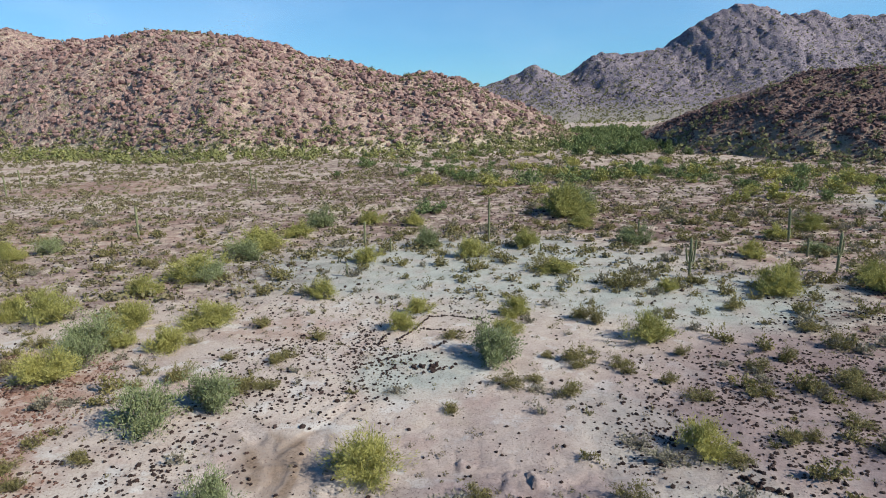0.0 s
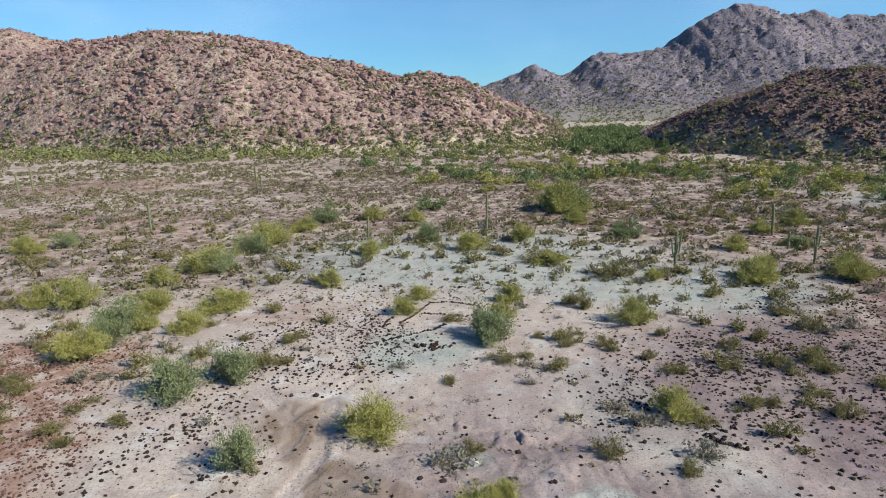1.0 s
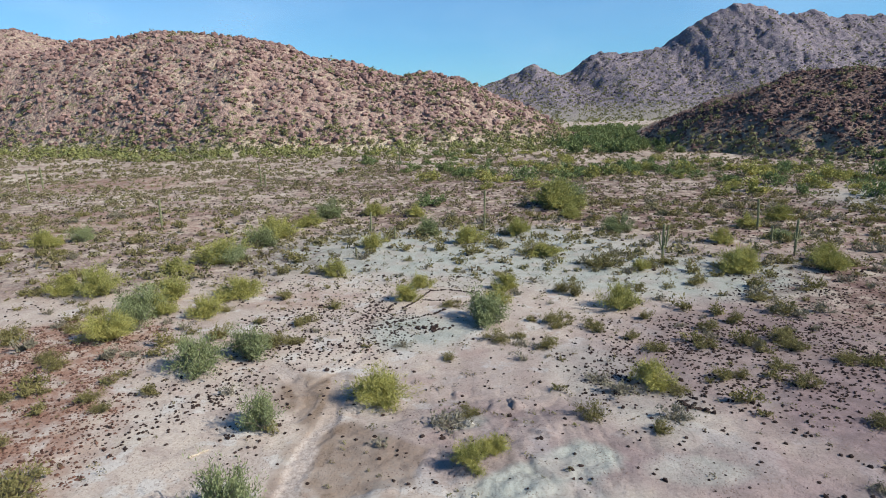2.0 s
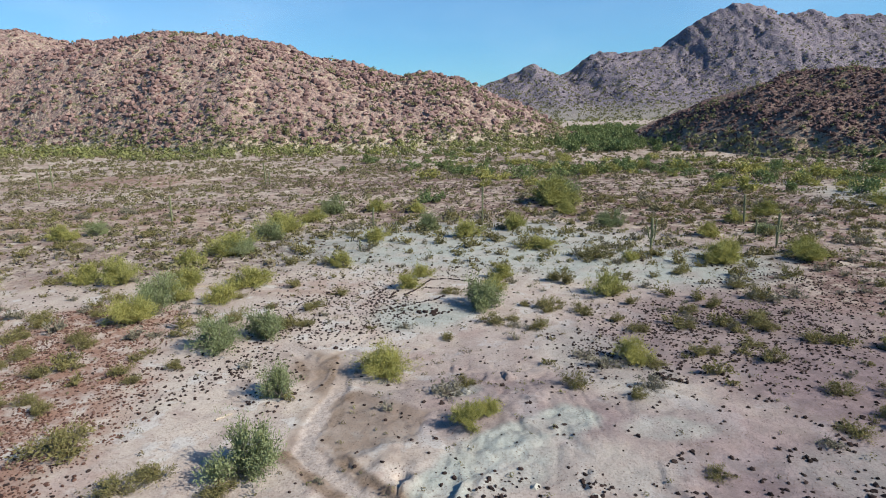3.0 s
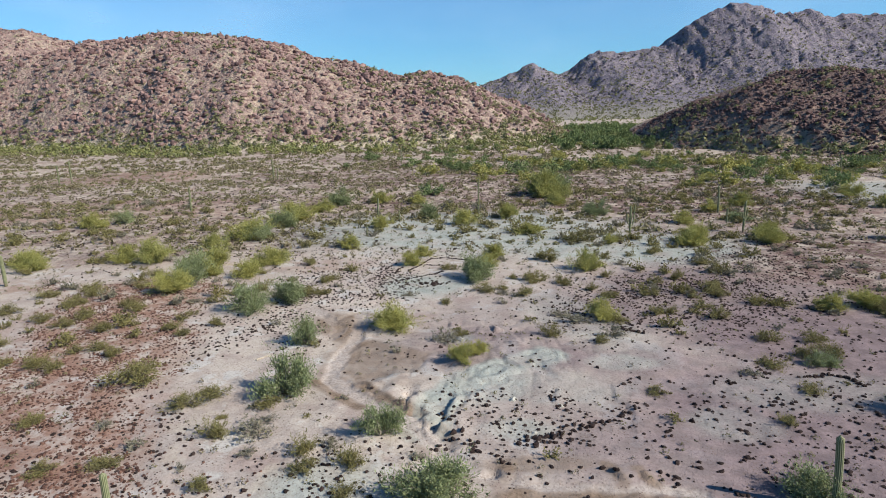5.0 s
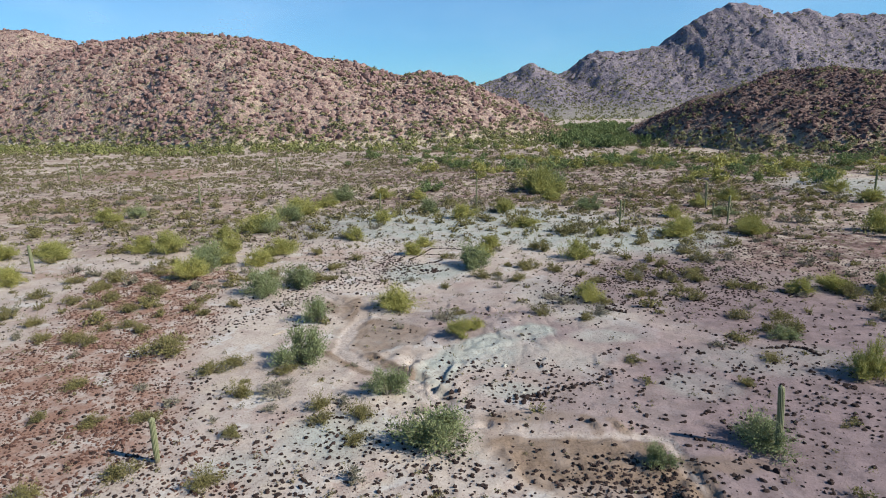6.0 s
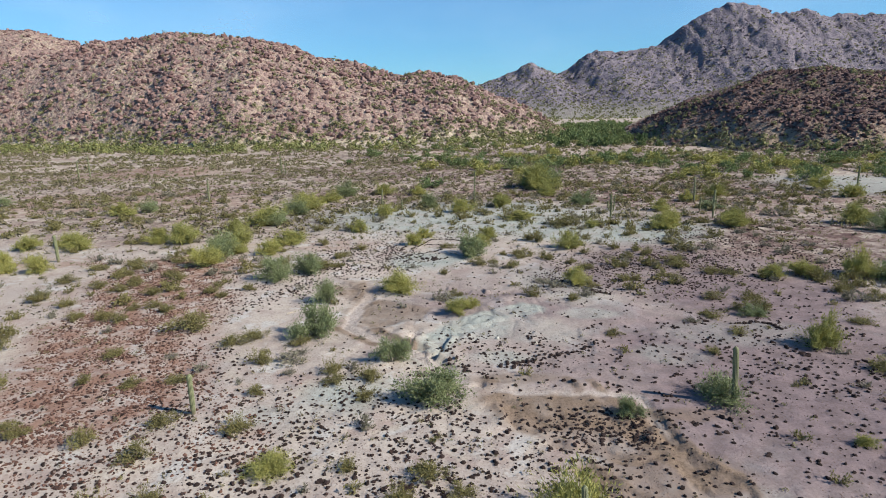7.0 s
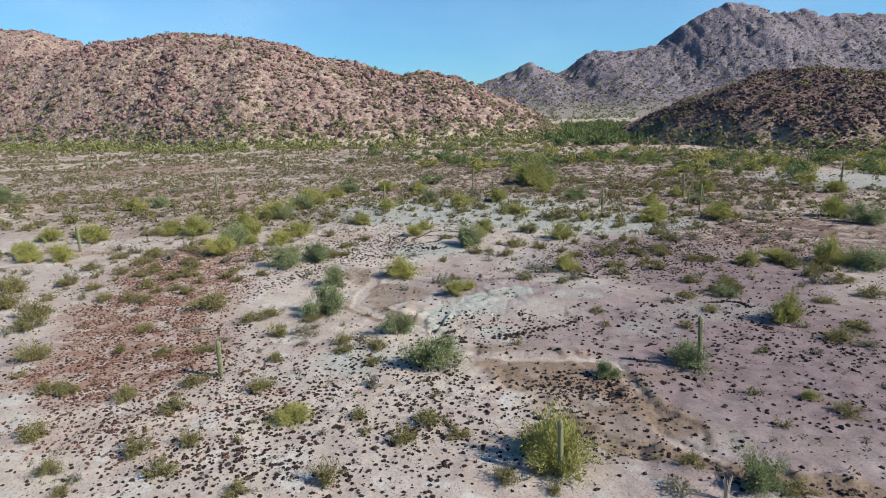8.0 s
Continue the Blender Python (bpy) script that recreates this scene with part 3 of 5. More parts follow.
def bush_meshes(name, leaf_mat, stem_mat, seed, limbs, twigs, leaves, leaf, vase, lobes, stem, trunk=0.0, spread=0.09, long=2.6, bare=0.0, even=0.0):
    """A bush one metre in half-width and one metre high: limbs that fan out from the foot, twigs on them, leaves round the twigs."""
    rng = np.random.default_rng(seed)
    lobe_way = rng.normal(size=(lobes, 3)) * (1, 1, 0.7) + (0, 0, 0.35)
    lobe_way[:, 2] = np.abs(lobe_way[:, 2])
    lobe_way /= np.linalg.norm(lobe_way, axis=1, keepdims=True)
    lobe_far = rng.uniform(0.74 + 0.18 * even, 1.08 - 0.08 * even, lobes)
    curves, centres, ways, rings = [], [], [], 0
    for k in range(limbs):
        j = k % lobes
        way = lobe_way[j] + rng.normal(size=3) * 0.26
        way[2] = abs(way[2]) * (1 - vase) + vase * 0.7
        way /= np.linalg.norm(way)
        tip = way * lobe_far[j] * rng.uniform(0.82, 1.05)
        tip[2] = max(tip[2], 0.12)
        foot = np.array([*rng.normal(size=2) * 0.05, 0.0])
        fork = foot + (0, 0, trunk)
        middle = (fork + tip) * 0.5 + np.array([0, 0, 0.18 * (1 - trunk)]) + rng.normal(size=3) * 0.06
        limb = bezier(foot, middle, tip, 5)
        curves.append((limb, stem * rng.uniform(0.7, 1.2), stem * 0.25, 0))
        root = rings
        rings += 5
        for _ in range(twigs):
            at = rng.uniform(0.25, 1.0)
            knot = min(4, int(at * 4 + rng.random()))
            start = limb[knot]
            end = start + (way * 0.5 + rng.normal(size=3) * 0.5 + (0, 0, 0.15)) * rng.uniform(0.14, 0.34)
            end[2] = max(end[2], 0.05)
            if rng.random() < bare:
                curves.append((bezier(start, (start + end) / 2 + rng.normal(size=3) * 0.03, end, 3), stem * 0.3, stem * 0.12, root + knot))
                rings += 3
            m = max(1, int(leaves / (limbs * twigs)))
            along = rng.uniform(0.1, 1.12, m)[:, None]
            ways.append(np.repeat(((end - start) / (np.linalg.norm(end - start) + 1e-6))[None], m, 0))
            centres.append(start + (end - start) * along + rng.normal(size=(m, 3)) * spread * rng.uniform(0.5, 1.2))
    c = np.concatenate(centres)
    c[:, 2] = np.maximum(c[:, 2], 0.03 + 0.05 * rng.random(len(c)))
    wide, high = np.quantile(np.hypot(c[:, 0], c[:, 1]), 0.94), np.quantile(c[:, 2], 0.985)
    size = np.array([1 / wide, 1 / wide, 1 / high])
    v, f = quads(c * size, leaf * rng.uniform(0.5, 1.4, len(c)), rng, 0.3, long, np.concatenate(ways))
    tv, tf = tubes([(points * size, a, b, joint) for points, a, b, joint in curves], rng, 3)
    return sheet(name + "_foliage", v, f, leaf_mat), sheet(name + "_stems", tv, tf, stem_mat)


class Kind:
    """A kind of bush: a few grown shapes, of which every plant is a turned and stretched copy."""

    def __init__(self, name, label, category, group, usual, where, shapes, leaf_mat, stem_mat, **form):
        self.usual, self.where = usual, where
        self.name, self.label, self.category, self.group = name, label, category, group
        self.meshes = [bush_meshes(name, leaf_mat, stem_mat, 100 * len(name) + k, **form) for k in range(shapes)]
        self.first, self.count, self.rng = {}, 0, random.Random(name)

    def described(self, x, y, wide):
        """What it looks like and what it stands on."""
        if self.where:
            ground = self.where
        elif float(red_gravel(x, y)) > 0.5:
            ground = "on reddish gravel"
        elif float(brown_bank(x, y)) > 0.5:
            ground = "on a brown earth bank"
        elif float(clay(x, y)) > 0.5:
            ground = "on pale greenish clay"
        elif float(pavement(x, y)) > 0.5:
            ground = "among dark stones"
        elif float(mauve(x, y)) > 0.5:
            ground = "on mauve stony soil"
        else:
            ground = "on pale sandy soil"
        size = "broad " if wide > 1.25 * self.usual else "small " if wide < 0.7 * self.usual else ""
        return f"{size}{self.label} {ground}"

    def plant(self, x, y, wide, high):
        label = self.described(x, y, wide)
        k = self.rng.randrange(len(self.meshes))
        size = Vector((wide / 2 * self.rng.uniform(1.02, 1.16), wide / 2 * self.rng.uniform(0.98, 1.16), high * 1.04))
        z = float(land_z(x, y)) - 0.03
        m = pose(x, y, z, self.rng.uniform(-4, 4), self.rng.uniform(-4, 4), self.rng.uniform(0, 360)) @ Matrix.Diagonal((*size, 1))
        if k not in self.first:
            ob = thing(self.name, 0, 0, 0)
            ob.matrix_basis = m
            part("foliage", self.meshes[k][0], ob)
            part("branchwork", self.meshes[k][1], ob)
            self.first[k] = (ob, size)
            tagged(ob, label, self.category, self.group)
        else:
            ob, base = self.first[k]
            ob = copy_thing(ob, m @ Matrix.Diagonal((1 / base[0], 1 / base[1], 1 / base[2], 1)))
            tagged(ob, label)
        self.count += 1
        return ob


# ---- ground ----
def steps(near_lo, near_hi, near_step, lo, hi, growth=1.07, growth_back=1.07):
    out = list(np.arange(near_lo, near_hi, near_step))
    s, v = near_step, out[-1]
    while v < hi:
        s *= growth
        v += s
        out.append(v)
    s, v = near_step, out[0]
    while v > lo:
        s *= growth_back
        v -= s
        out.insert(0, v)
    return np.array(out)


me, gx, gy = field("ground", steps(-12, 19, 0.16, -4200, 4200, 1.045, 1.045), steps(-11.5, 31, 0.16, -4200, 4200, 1.04, 1.15), ground_z, SOIL)
for name, zone in (("clay", clay), ("red", red_gravel), ("pavement", pavement), ("bank", brown_bank), ("mauve", mauve), ("plain", brown_plain), ("trail", trails)):
    put_attribute(me, name, zone(gx, gy))
tagged(new("ground", me), "pale pinkish desert soil with gravel and clay patches", "ground", kind="structure")


# ---- hills and mountains ----
def ridge(points):
    px, pz = np.array(points, float).T

    def crest(x):
        # rounded between the named points
        return sum(np.interp(x + d, px, pz) for d in (-4, -2, 0, 2, 4)) / 5

    return crest


LEFT_CREST = ridge([(-470, 50), (-400, 54), (-330, 60), (-279, 66), (-257, 70), (-236, 73), (-206, 75), (-181, 75), (-156, 72), (-126, 69), (-104, 61), (-81, 55), (-55, 49), (-39, 44), (-21, 45), (0, 42), (17, 38), (34, 29), (55, 20), (73, 9), (84, -1), (100, -4)])
LEFT_TOE = ridge([(-470, 400), (-304, 372), (-207, 340), (-120, 300), (-62, 312), (3, 322), (36, 332), (65, 352), (84, 392), (110, 430)])
RIGHT_CREST = ridge([(97, -5), (103, -1), (108, 5), (113, 9), (119, 13), (125, 16), (134, 22), (146, 27), (157, 31), (170, 35), (183, 36), (197, 35), (212, 34), (226, 33), (300, 32), (430, 10), (470, -4)])
RIGHT_TOE = ridge([(92, 285), (105, 258), (113, 236), (123, 208), (138, 178), (160, 156), (200, 141), (260, 130), (470, 125)])
BACK_CREST = ridge([(-620, 70), (-500, 92), (-402, 96), (-377, 94), (-359, 92), (-337, 83), (-313, 76), (-250, 50), (-150, 10)])
RANGE_CREST = ridge([(-300, 20), (0, 55), (73, 75), (121, 90), (162, 106), (196, 125), (231, 111), (265, 95), (299, 113), (339, 146), (359, 152), (400, 145), (460, 149), (507, 158), (540, 173), (552, 193), (603, 223), (654, 247), (667, 252), (734, 243), (769, 227), (816, 226), (854, 234), (883, 215), (936, 219), (988, 223), (1039, 218), (1300, 190), (1900, 60)])


def slope(x, y, crest, toe, top, rough, seed, gully=26.0, power=1.15, fold=0.07, straight=False):
    """A hillside that climbs from its toe to its crest and falls off behind."""
    height = crest(x) - 0.15 * rough
    start = np.minimum(toe, top - 10)
    u = (y - start) / (top - start)
    rise = np.where(u < 1, np.sin(np.clip(u, 0, 1) * np.pi / 2) ** power, np.clip(1 - 0.55 * np.clip(u - 1, 0, None) ** 1.3, -0.2, 1))
    if straight:
        rise = np.where(u < 1, np.clip(u, 0, 1) ** power, rise)
    folds = np.abs(vnoise(x / gully + 0.6 * vnoise(x / 60, y / 60, seed + 3), y / (gully * 4.5), seed + 5)) - 0.4
    body = np.clip(rise, 0, 1) * (1 - np.clip(rise, 0, 1) ** 4)
    z = height * rise + folds * height * fold * body * 2 + rough * fbm(x / (gully * 0.62), y / (gully * 0.62), 5, seed) * np.clip(rise * 5, 0, 1)
    return np.where(u < 0, -2.5 + 2.0 * np.exp(u * 8), z)


def left_hill(x, y):
    return np.where(x < 100, slope(x, y, LEFT_CREST, LEFT_TOE(x), 440.0, 4.6, 201, fold=0.04), -5.0)


def right_hill(x, y):
    return np.where(x > 92, slope(x, y, RIGHT_CREST, RIGHT_TOE(x), 290.0, 4.0, 221, 26.0, 1.75, 0.05), -5.0)


def back_hill(x, y):
    return slope(x, y, BACK_CREST, 430.0 + 0 * x, 545.0, 6.0, 241)


def mountains(x, y):
    """A craggy range: long aprons below, ribs of rock above."""
    jag = 2.6 * (1 - 2.4 * np.abs(vnoise(x / 13, 0 * x, 290))) + 2.0 * vnoise(x / 6, 0 * x + 3, 291)
    z = slope(x, y, RANGE_CREST, 960.0 + 0 * x, 1500.0, 2.4, 261, 70.0, 1.2, 0.05, True)
    bend = x - 0.35 * y + 18 * vnoise(x / 140, y / 140, 272)
    ribs = sum(a * (1 - np.abs(vnoise(bend / w, y / (w * 3.5), 265 + k)) * 2) for k, (w, a) in enumerate(((64, 1.8), (30, 2.2), (15, 2.2), (8, 2.0))))
    crags = 1 - np.abs(fbm(bend / 20, y / 34, 4, 281)) * 3.2
    ribs = ribs + 1.8 * crags + 2.2 * fbm(x / 11, y / 14, 3, 285)
    rocky = smooth(8, 80, z) * smooth(970, 1120, y)
    near_top = smooth(1380, 1500, y) * smooth(1560, 1500, y)
    return z + (ribs - 2) * rocky * np.where(y < 1540, 1 - 0.5 * smooth(1420, 1500, y), 0.2) + near_top * jag * smooth(60, 150, z)


def land_z(x, y):
    """The ground, or the hillside where one rises above it."""
    return np.maximum(ground_z(x, y), np.maximum(left_hill(x, y), right_hill(x, y)))


for name, xs, ys, height, material, label in (
    ("hill_1", np.arange(-470, 100, 2.4), np.arange(280, 640, 2.6), left_hill, HILL_LEFT, "tan granite hill strewn with reddish boulders"),
    ("hill_2", np.arange(92, 470, 2.2), np.arange(110, 420, 2.4), right_hill, HILL_RIGHT, "dark brown basalt hill strewn with boulders"),
    ("hill_3", np.arange(-620, -150, 6.0), np.arange(420, 760, 6.0), back_hill, HILL_LEFT, "tan rocky hill behind the granite hill"),
    ("mountain", np.concatenate([np.arange(-300, 40, 20), np.arange(40, 1150, 4.5), np.arange(1150, 1900, 20)]), np.concatenate([np.arange(930, 1540, 5.5), np.arange(1540, 2200, 20)]), mountains, MOUNTAIN, "distant jagged grey-brown desert mountain range with haze in its colour"),
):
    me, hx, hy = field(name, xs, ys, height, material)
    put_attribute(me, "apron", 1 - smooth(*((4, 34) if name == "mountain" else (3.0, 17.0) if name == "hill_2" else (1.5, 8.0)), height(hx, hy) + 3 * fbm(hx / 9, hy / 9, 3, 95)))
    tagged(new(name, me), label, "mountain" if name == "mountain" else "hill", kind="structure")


def strew(n, xs, ys, keep, rng):
    """Random places in a rectangle, kept by chance where keep(x, y) allows."""
    x, y = rng.uniform(*xs, n), rng.uniform(*ys, n)
    k = rng.random(n) < keep(x, y)
    return x[k], y[k]


rng = np.random.default_rng(7)
x, y = strew(56000, (-440, 90), (300, 452), lambda x, y: (left_hill(x, y) > 2) * (0.35 + 0.65 * smooth(-0.15, 0.25, fbm(x / 30, y / 30, 3, 71))), rng)
tagged(new("boulders_granite", stones_mesh("boulders_granite", np.stack([x, y, left_hill(x, y) - 0.3], 1), (0.5 + 3.9 * rng.random(len(x)) ** 6.0), BOULDER_LEFT, rng, 0.85)), "reddish granite boulders strewn over the hillside", "boulders", kind="stuff")
x, y = strew(72000, (95, 262), (126, 400), lambda x, y: (right_hill(x, y) > 0.0) * ((y < 296) | (x < 140)) * (0.4 + 0.6 * smooth(3, 12, right_hill(x, y) + 6 * fbm(x / 14, y / 14, 2, 70))) * (0.6 + 0.4 * smooth(-0.2, 0.2, fbm(x / 25, y / 25, 3, 72))), rng)
tagged(new("boulders_basalt", stones_mesh("boulders_basalt", np.stack([x, y, right_hill(x, y) - 0.25], 1), (0.55 + 1.7 * rng.random(len(x)) ** 4.2), BOULDER_RIGHT, rng, 0.85)), "dark basalt boulders strewn over the hillside", "boulders", kind="stuff")

x, y = strew(4500, (-440, -290), (432, 556), lambda x, y: (back_hill(x, y) > 2) * 0.8, rng)
tagged(new("boulders_behind", stones_mesh("boulders_behind", np.stack([x, y, back_hill(x, y) - 0.3], 1), 0.6 + 2.8 * rng.random(len(x)) ** 3.5, BOULDER_LEFT, rng, 0.85)), "reddish boulders on the hill farther back", "boulders", kind="stuff")


def scrub_mesh(name, x, y, z, wide, high, tufts, tuft, material, rng):
    """Many small bushes of a few dozen tufts each, as one mesh."""
    k = len(x)
    way = rng.normal(size=(k, tufts, 3))
    way[..., 2] = np.abs(way[..., 2]) + 0.15
    way /= np.linalg.norm(way, axis=2, keepdims=True)
    reach = rng.uniform(0.55, 1.08, (k, tufts, 1)) * rng.uniform(0.8, 1.2, (k, tufts, 1))
    c = np.stack([x, y, z], 1)[:, None] + way * reach * np.stack([wide / 2, wide / 2, high], 1)[:, None]
    s = (np.sqrt(wide)[:, None] * rng.uniform(*tuft, (k, tufts))).ravel()[:, None]
    # each tuft faces outwards from its bush, more or less
    face = way.reshape(-1, 3) + 0.45 * rng.normal(size=(k * tufts, 3))
    u = np.cross(face, rng.normal(size=(k * tufts, 3)))
    u /= np.linalg.norm(u, axis=1, keepdims=True) + 1e-9
    w = np.cross(face, u)
    w /= np.linalg.norm(w, axis=1, keepdims=True) + 1e-9
    u, w, c = u * s * 0.65, w * s * 0.5, c.reshape(-1, 3)
    v = np.stack([c - u * 0.9 - w * 0.45, c - u * 0.1 + w, c + u, c + u * 0.1 - w], 1)
    return sheet(name, v.reshape(-1, 3), np.arange(4 * len(c)).reshape(-1, 4), material)


def scrub(name, label, spots, height, wide, tall, tufts, tuft, material, rng):
    x, y = spots
    w = (wide[0] + (wide[1] - wide[0]) * rng.random(len(x)) ** 1.6) * (1 + 0.6 * (rng.random(len(x)) > 0.92))
    tagged(new(name, scrub_mesh(name, x, y, height(x, y), w, w * rng.uniform(*tall, len(x)), tufts, tuft, material, rng)), label, "scrub", kind="stuff")


scrub("hillside_scrub", "olive scrub dotted over the granite hill", strew(15000, (-440, 90), (290, 450), lambda x, y: (left_hill(x, y) > 0.2) * (1 - 0.8 * smooth(385, 425, y)) * (0.12 + 0.4 * smooth(-0.1, 0.3, fbm(x / 40, y / 40, 3, 73)) + 0.5 * (left_hill(x, y) < 12)), rng), lambda x, y: left_hill(x, y) + 0.2, (1.3, 4.6), (0.4, 0.65), 24, (0.3, 0.55), SCRUB_HILL, rng)
scrub("basalt_hillside_scrub", "olive scrub dotted over the dark hill", strew(12000, (96, 330), (122, 320), lambda x, y: (right_hill(x, y) > 0.2) * (0.03 + 0.6 * smooth(9, 3, right_hill(x, y)) + 0.2 * smooth(140, 110, x) + 0.12 * smooth(0.05, 0.3, fbm(x / 20, y / 20, 3, 74))), rng), lambda x, y: right_hill(x, y) + 0.15, (0.9, 3.4), (0.45, 0.75), 24, (0.26, 0.5), SCRUB_HILL, rng)

x, y = strew(9000, (60, 1080), (1010, 1490), lambda x, y: (mountains(x, y) > 25) * (0.25 + 0.75 * smooth(-0.1, 0.2, fbm(x / 60, y / 60, 3, 76))), rng)
tagged(new("boulders_mountain", stones_mesh("boulders_mountain", np.stack([x, y, mountains(x, y) - 0.8], 1), 1.6 + 6.0 * rng.random(len(x)) ** 3.0, HAZY_CRAG, rng, 0.9)), "dark rock outcrops on the mountain slopes", "boulders", kind="stuff")
scrub("mountain_scrub", "dark scrub dotted over the mountain slopes", strew(8500, (40, 1080), (965, 1490), lambda x, y: (mountains(x, y) > 0.5) * (0.9 - 0.5 * smooth(20, 120, mountains(x, y))), rng), mountains, (2.5, 6.0), (0.4, 0.7), 9, (0.6, 1.1), SCRUB_HILL, rng)


def on_plain(x, y):
    """How thickly scrub stands on the open plain."""
    open_clay = np.clip(oval(x, y, 2, 66, 20, 16) * 0.6 + oval(x, y, 100, 118, 22, 22) * 0.75, 0, 1)
    return (left_hill(x, y) < 0.6) * (right_hill(x, y) < 0.6) * (1 - open_clay) * (0.28 + 0.72 * smooth(-0.22, 0.28, fbm(x / 11, y / 8, 3, 75)))


def in_view(x, y):
    return np.abs(x) < 44 + 0.74 * (y + 40)


scrub("plain_scrub", "low olive creosote and bursage scrub on the plain", strew(17500, (-230, 190), (60, 190), lambda x, y: on_plain(x, y) * in_view(x, y), rng), ground_z, (0.5, 2.2), (0.34, 0.52), 24, (0.17, 0.31), SCRUB_PLAIN, rng)
scrub("outer_plain_scrub", "darker scrub on the outer plain", strew(10500, (-330, 130), (180, 350), lambda x, y: on_plain(x, y) * in_view(x, y), rng), ground_z, (0.9, 2.8), (0.34, 0.5), 20, (0.24, 0.42), SCRUB_PLAIN, rng)
scrub("toe_scrub", "green brush along the foot of the hill", strew(3600, (-330, 120), (215, 400), lambda x, y: (left_hill(x, y) < 5) * (right_hill(x, y) < 0.5) * smooth(-75, -30, y - LEFT_TOE(x)) * (1 - 0.4 * smooth(-14, -4, y - LEFT_TOE(x))) * (0.3 + 0.7 * smooth(-0.2, 0.2, fbm(x / 18, y / 18, 2, 78))), rng), land_z, (1.7, 6.2), (0.48, 0.75), 40, (0.28, 0.5), SCRUB_TOE, rng)
scrub("far_plain_scrub", "far scrub on the plain below the mountains", strew(2600, (60, 420), (420, 1000), lambda x, y: (1 - 0.85 * smooth(600, 680, y) * smooth(940, 880, y)) * (left_hill(x, y) < 0) * (right_hill(x, y) < 0) * 0.8, rng), ground_z, (2.0, 5.0), (0.4, 0.7), 14, (0.4, 0.8), SCRUB_TOE, rng)
scrub("ground_tufts", "small dry tufts and seedlings on bare soil", strew(9000, (-60, 62), (-13, 75), lambda x, y: in_view(x, y) * (0.12 + 0.5 * smooth(0.0, 0.35, fbm(x / 5, y / 5, 3, 83)) + 0.3 * smooth(25, 60, y)) * (1 - trails(x, y)), rng), ground_z, (0.22, 0.75), (0.35, 0.6), 16, (0.07, 0.16), SCRUB_PLAIN, rng)


def cirrus():
    """A thin sheet of high cloud far behind the mountains, bending down to the horizon, with an added veil that
    brightens the sky.
    """
    n = Nodes("cirrus_and_sky_veil")
    wisps = n.noise(0.0011, 7, 0.62, stretch=(0.8, 0.8, 1.0))
    # cirrus wisps over an even pale veil, added to brighten the sky
    veil = n.span(wisps, 0.36, 0.80, 0.14, 0.32)
    clear = n.tree.nodes.new("ShaderNodeBsdfTransparent")
    white = n.tree.nodes.new("ShaderNodeBsdfTranslucent")
    white.inputs[0].default_value = (0.66, 0.86, 1.0, 1)
    both = n.tree.nodes.new("ShaderNodeMixShader")
    n.link(veil, both.inputs[0])
    n.link(clear.outputs[0], both.inputs[1])
    n.link(white.outputs[0], both.inputs[2])
    n.link(both.outputs[0], n.tree.nodes["Material Output"].inputs["Surface"])
    me = field("cirrus", np.linspace(-3300, 3300, 24), np.linspace(2300, 3700, 16), lambda x, y: 520 - 640 * ((y - 2300) / 1400) ** 1.6, n.mat)[0]
    return tagged(new("cirrus_and_sky_veil", me), "thin cirrus streaks in a pale veil added to brighten the sky", "cloud", kind="structure")


cirrus()

# ---- palo verdes, ironwoods, creosote and bursage ----
palo = Kind("palo_verde", "rounded yellow-green palo verde bush", "bush", "palo verdes on the flat", 3.2, "", 5, PALO_LEAF, PALO_STEM, limbs=40, twigs=14, leaves=10500, leaf=0.0185, even=0.6, vase=0.1, lobes=13, stem=0.014, spread=0.07, long=7.0, bare=0.2)
iron = Kind("ironwood", "grey-green ironwood bush with pale stems", "bush", "ironwoods on the flat", 3.2, "", 5, IRON_LEAF, IRON_STEM, limbs=36, twigs=13, leaves=9500, leaf=0.028, vase=0.12, lobes=11, stem=0.02, trunk=0.08, spread=0.085, long=3.2, bare=0.2)
creo = Kind("creosote", "olive creosote bush with thin stems", "bush", "creosote bushes", 1.8, "", 5, CREO_LEAF, CREO_STEM, limbs=28, twigs=8, leaves=2000, leaf=0.036, vase=0.35, lobes=10, stem=0.014, spread=0.09, long=4.6, bare=0.1)
grey = Kind("bursage", "low grey half-dry bursage shrub", "shrub", "bursage shrubs", 1.5, "", 3, GREY_LEAF, GREY_STEM, limbs=26, twigs=6, leaves=700, leaf=0.07, vase=0.2, lobes=10, stem=0.014, spread=0.08, bare=0.1)
little_creo = Kind("small_creosote", "young olive creosote shrub", "shrub", "small shrubs", 0.85, "", 4, CREO_LEAF, CREO_STEM, limbs=9, twigs=4, leaves=200, leaf=0.12, vase=0.35, lobes=8, stem=0.02, spread=0.12)
little_grey = Kind("small_bursage", "grey tuft of bursage", "shrub", "small shrubs", 0.85, "", 3, GREY_LEAF, GREY_STEM, limbs=9, twigs=4, leaves=180, leaf=0.13, vase=0.2, lobes=8, stem=0.02, spread=0.12)
flank_creo = Kind("flank_creosote", "olive-brown creosote bush", "bush", "creosote bushes", 1.5, "", 5, CREO_LEAF, CREO_STEM, limbs=14, twigs=5, leaves=400, leaf=0.095, vase=0.3, lobes=9, stem=0.018, spread=0.11)
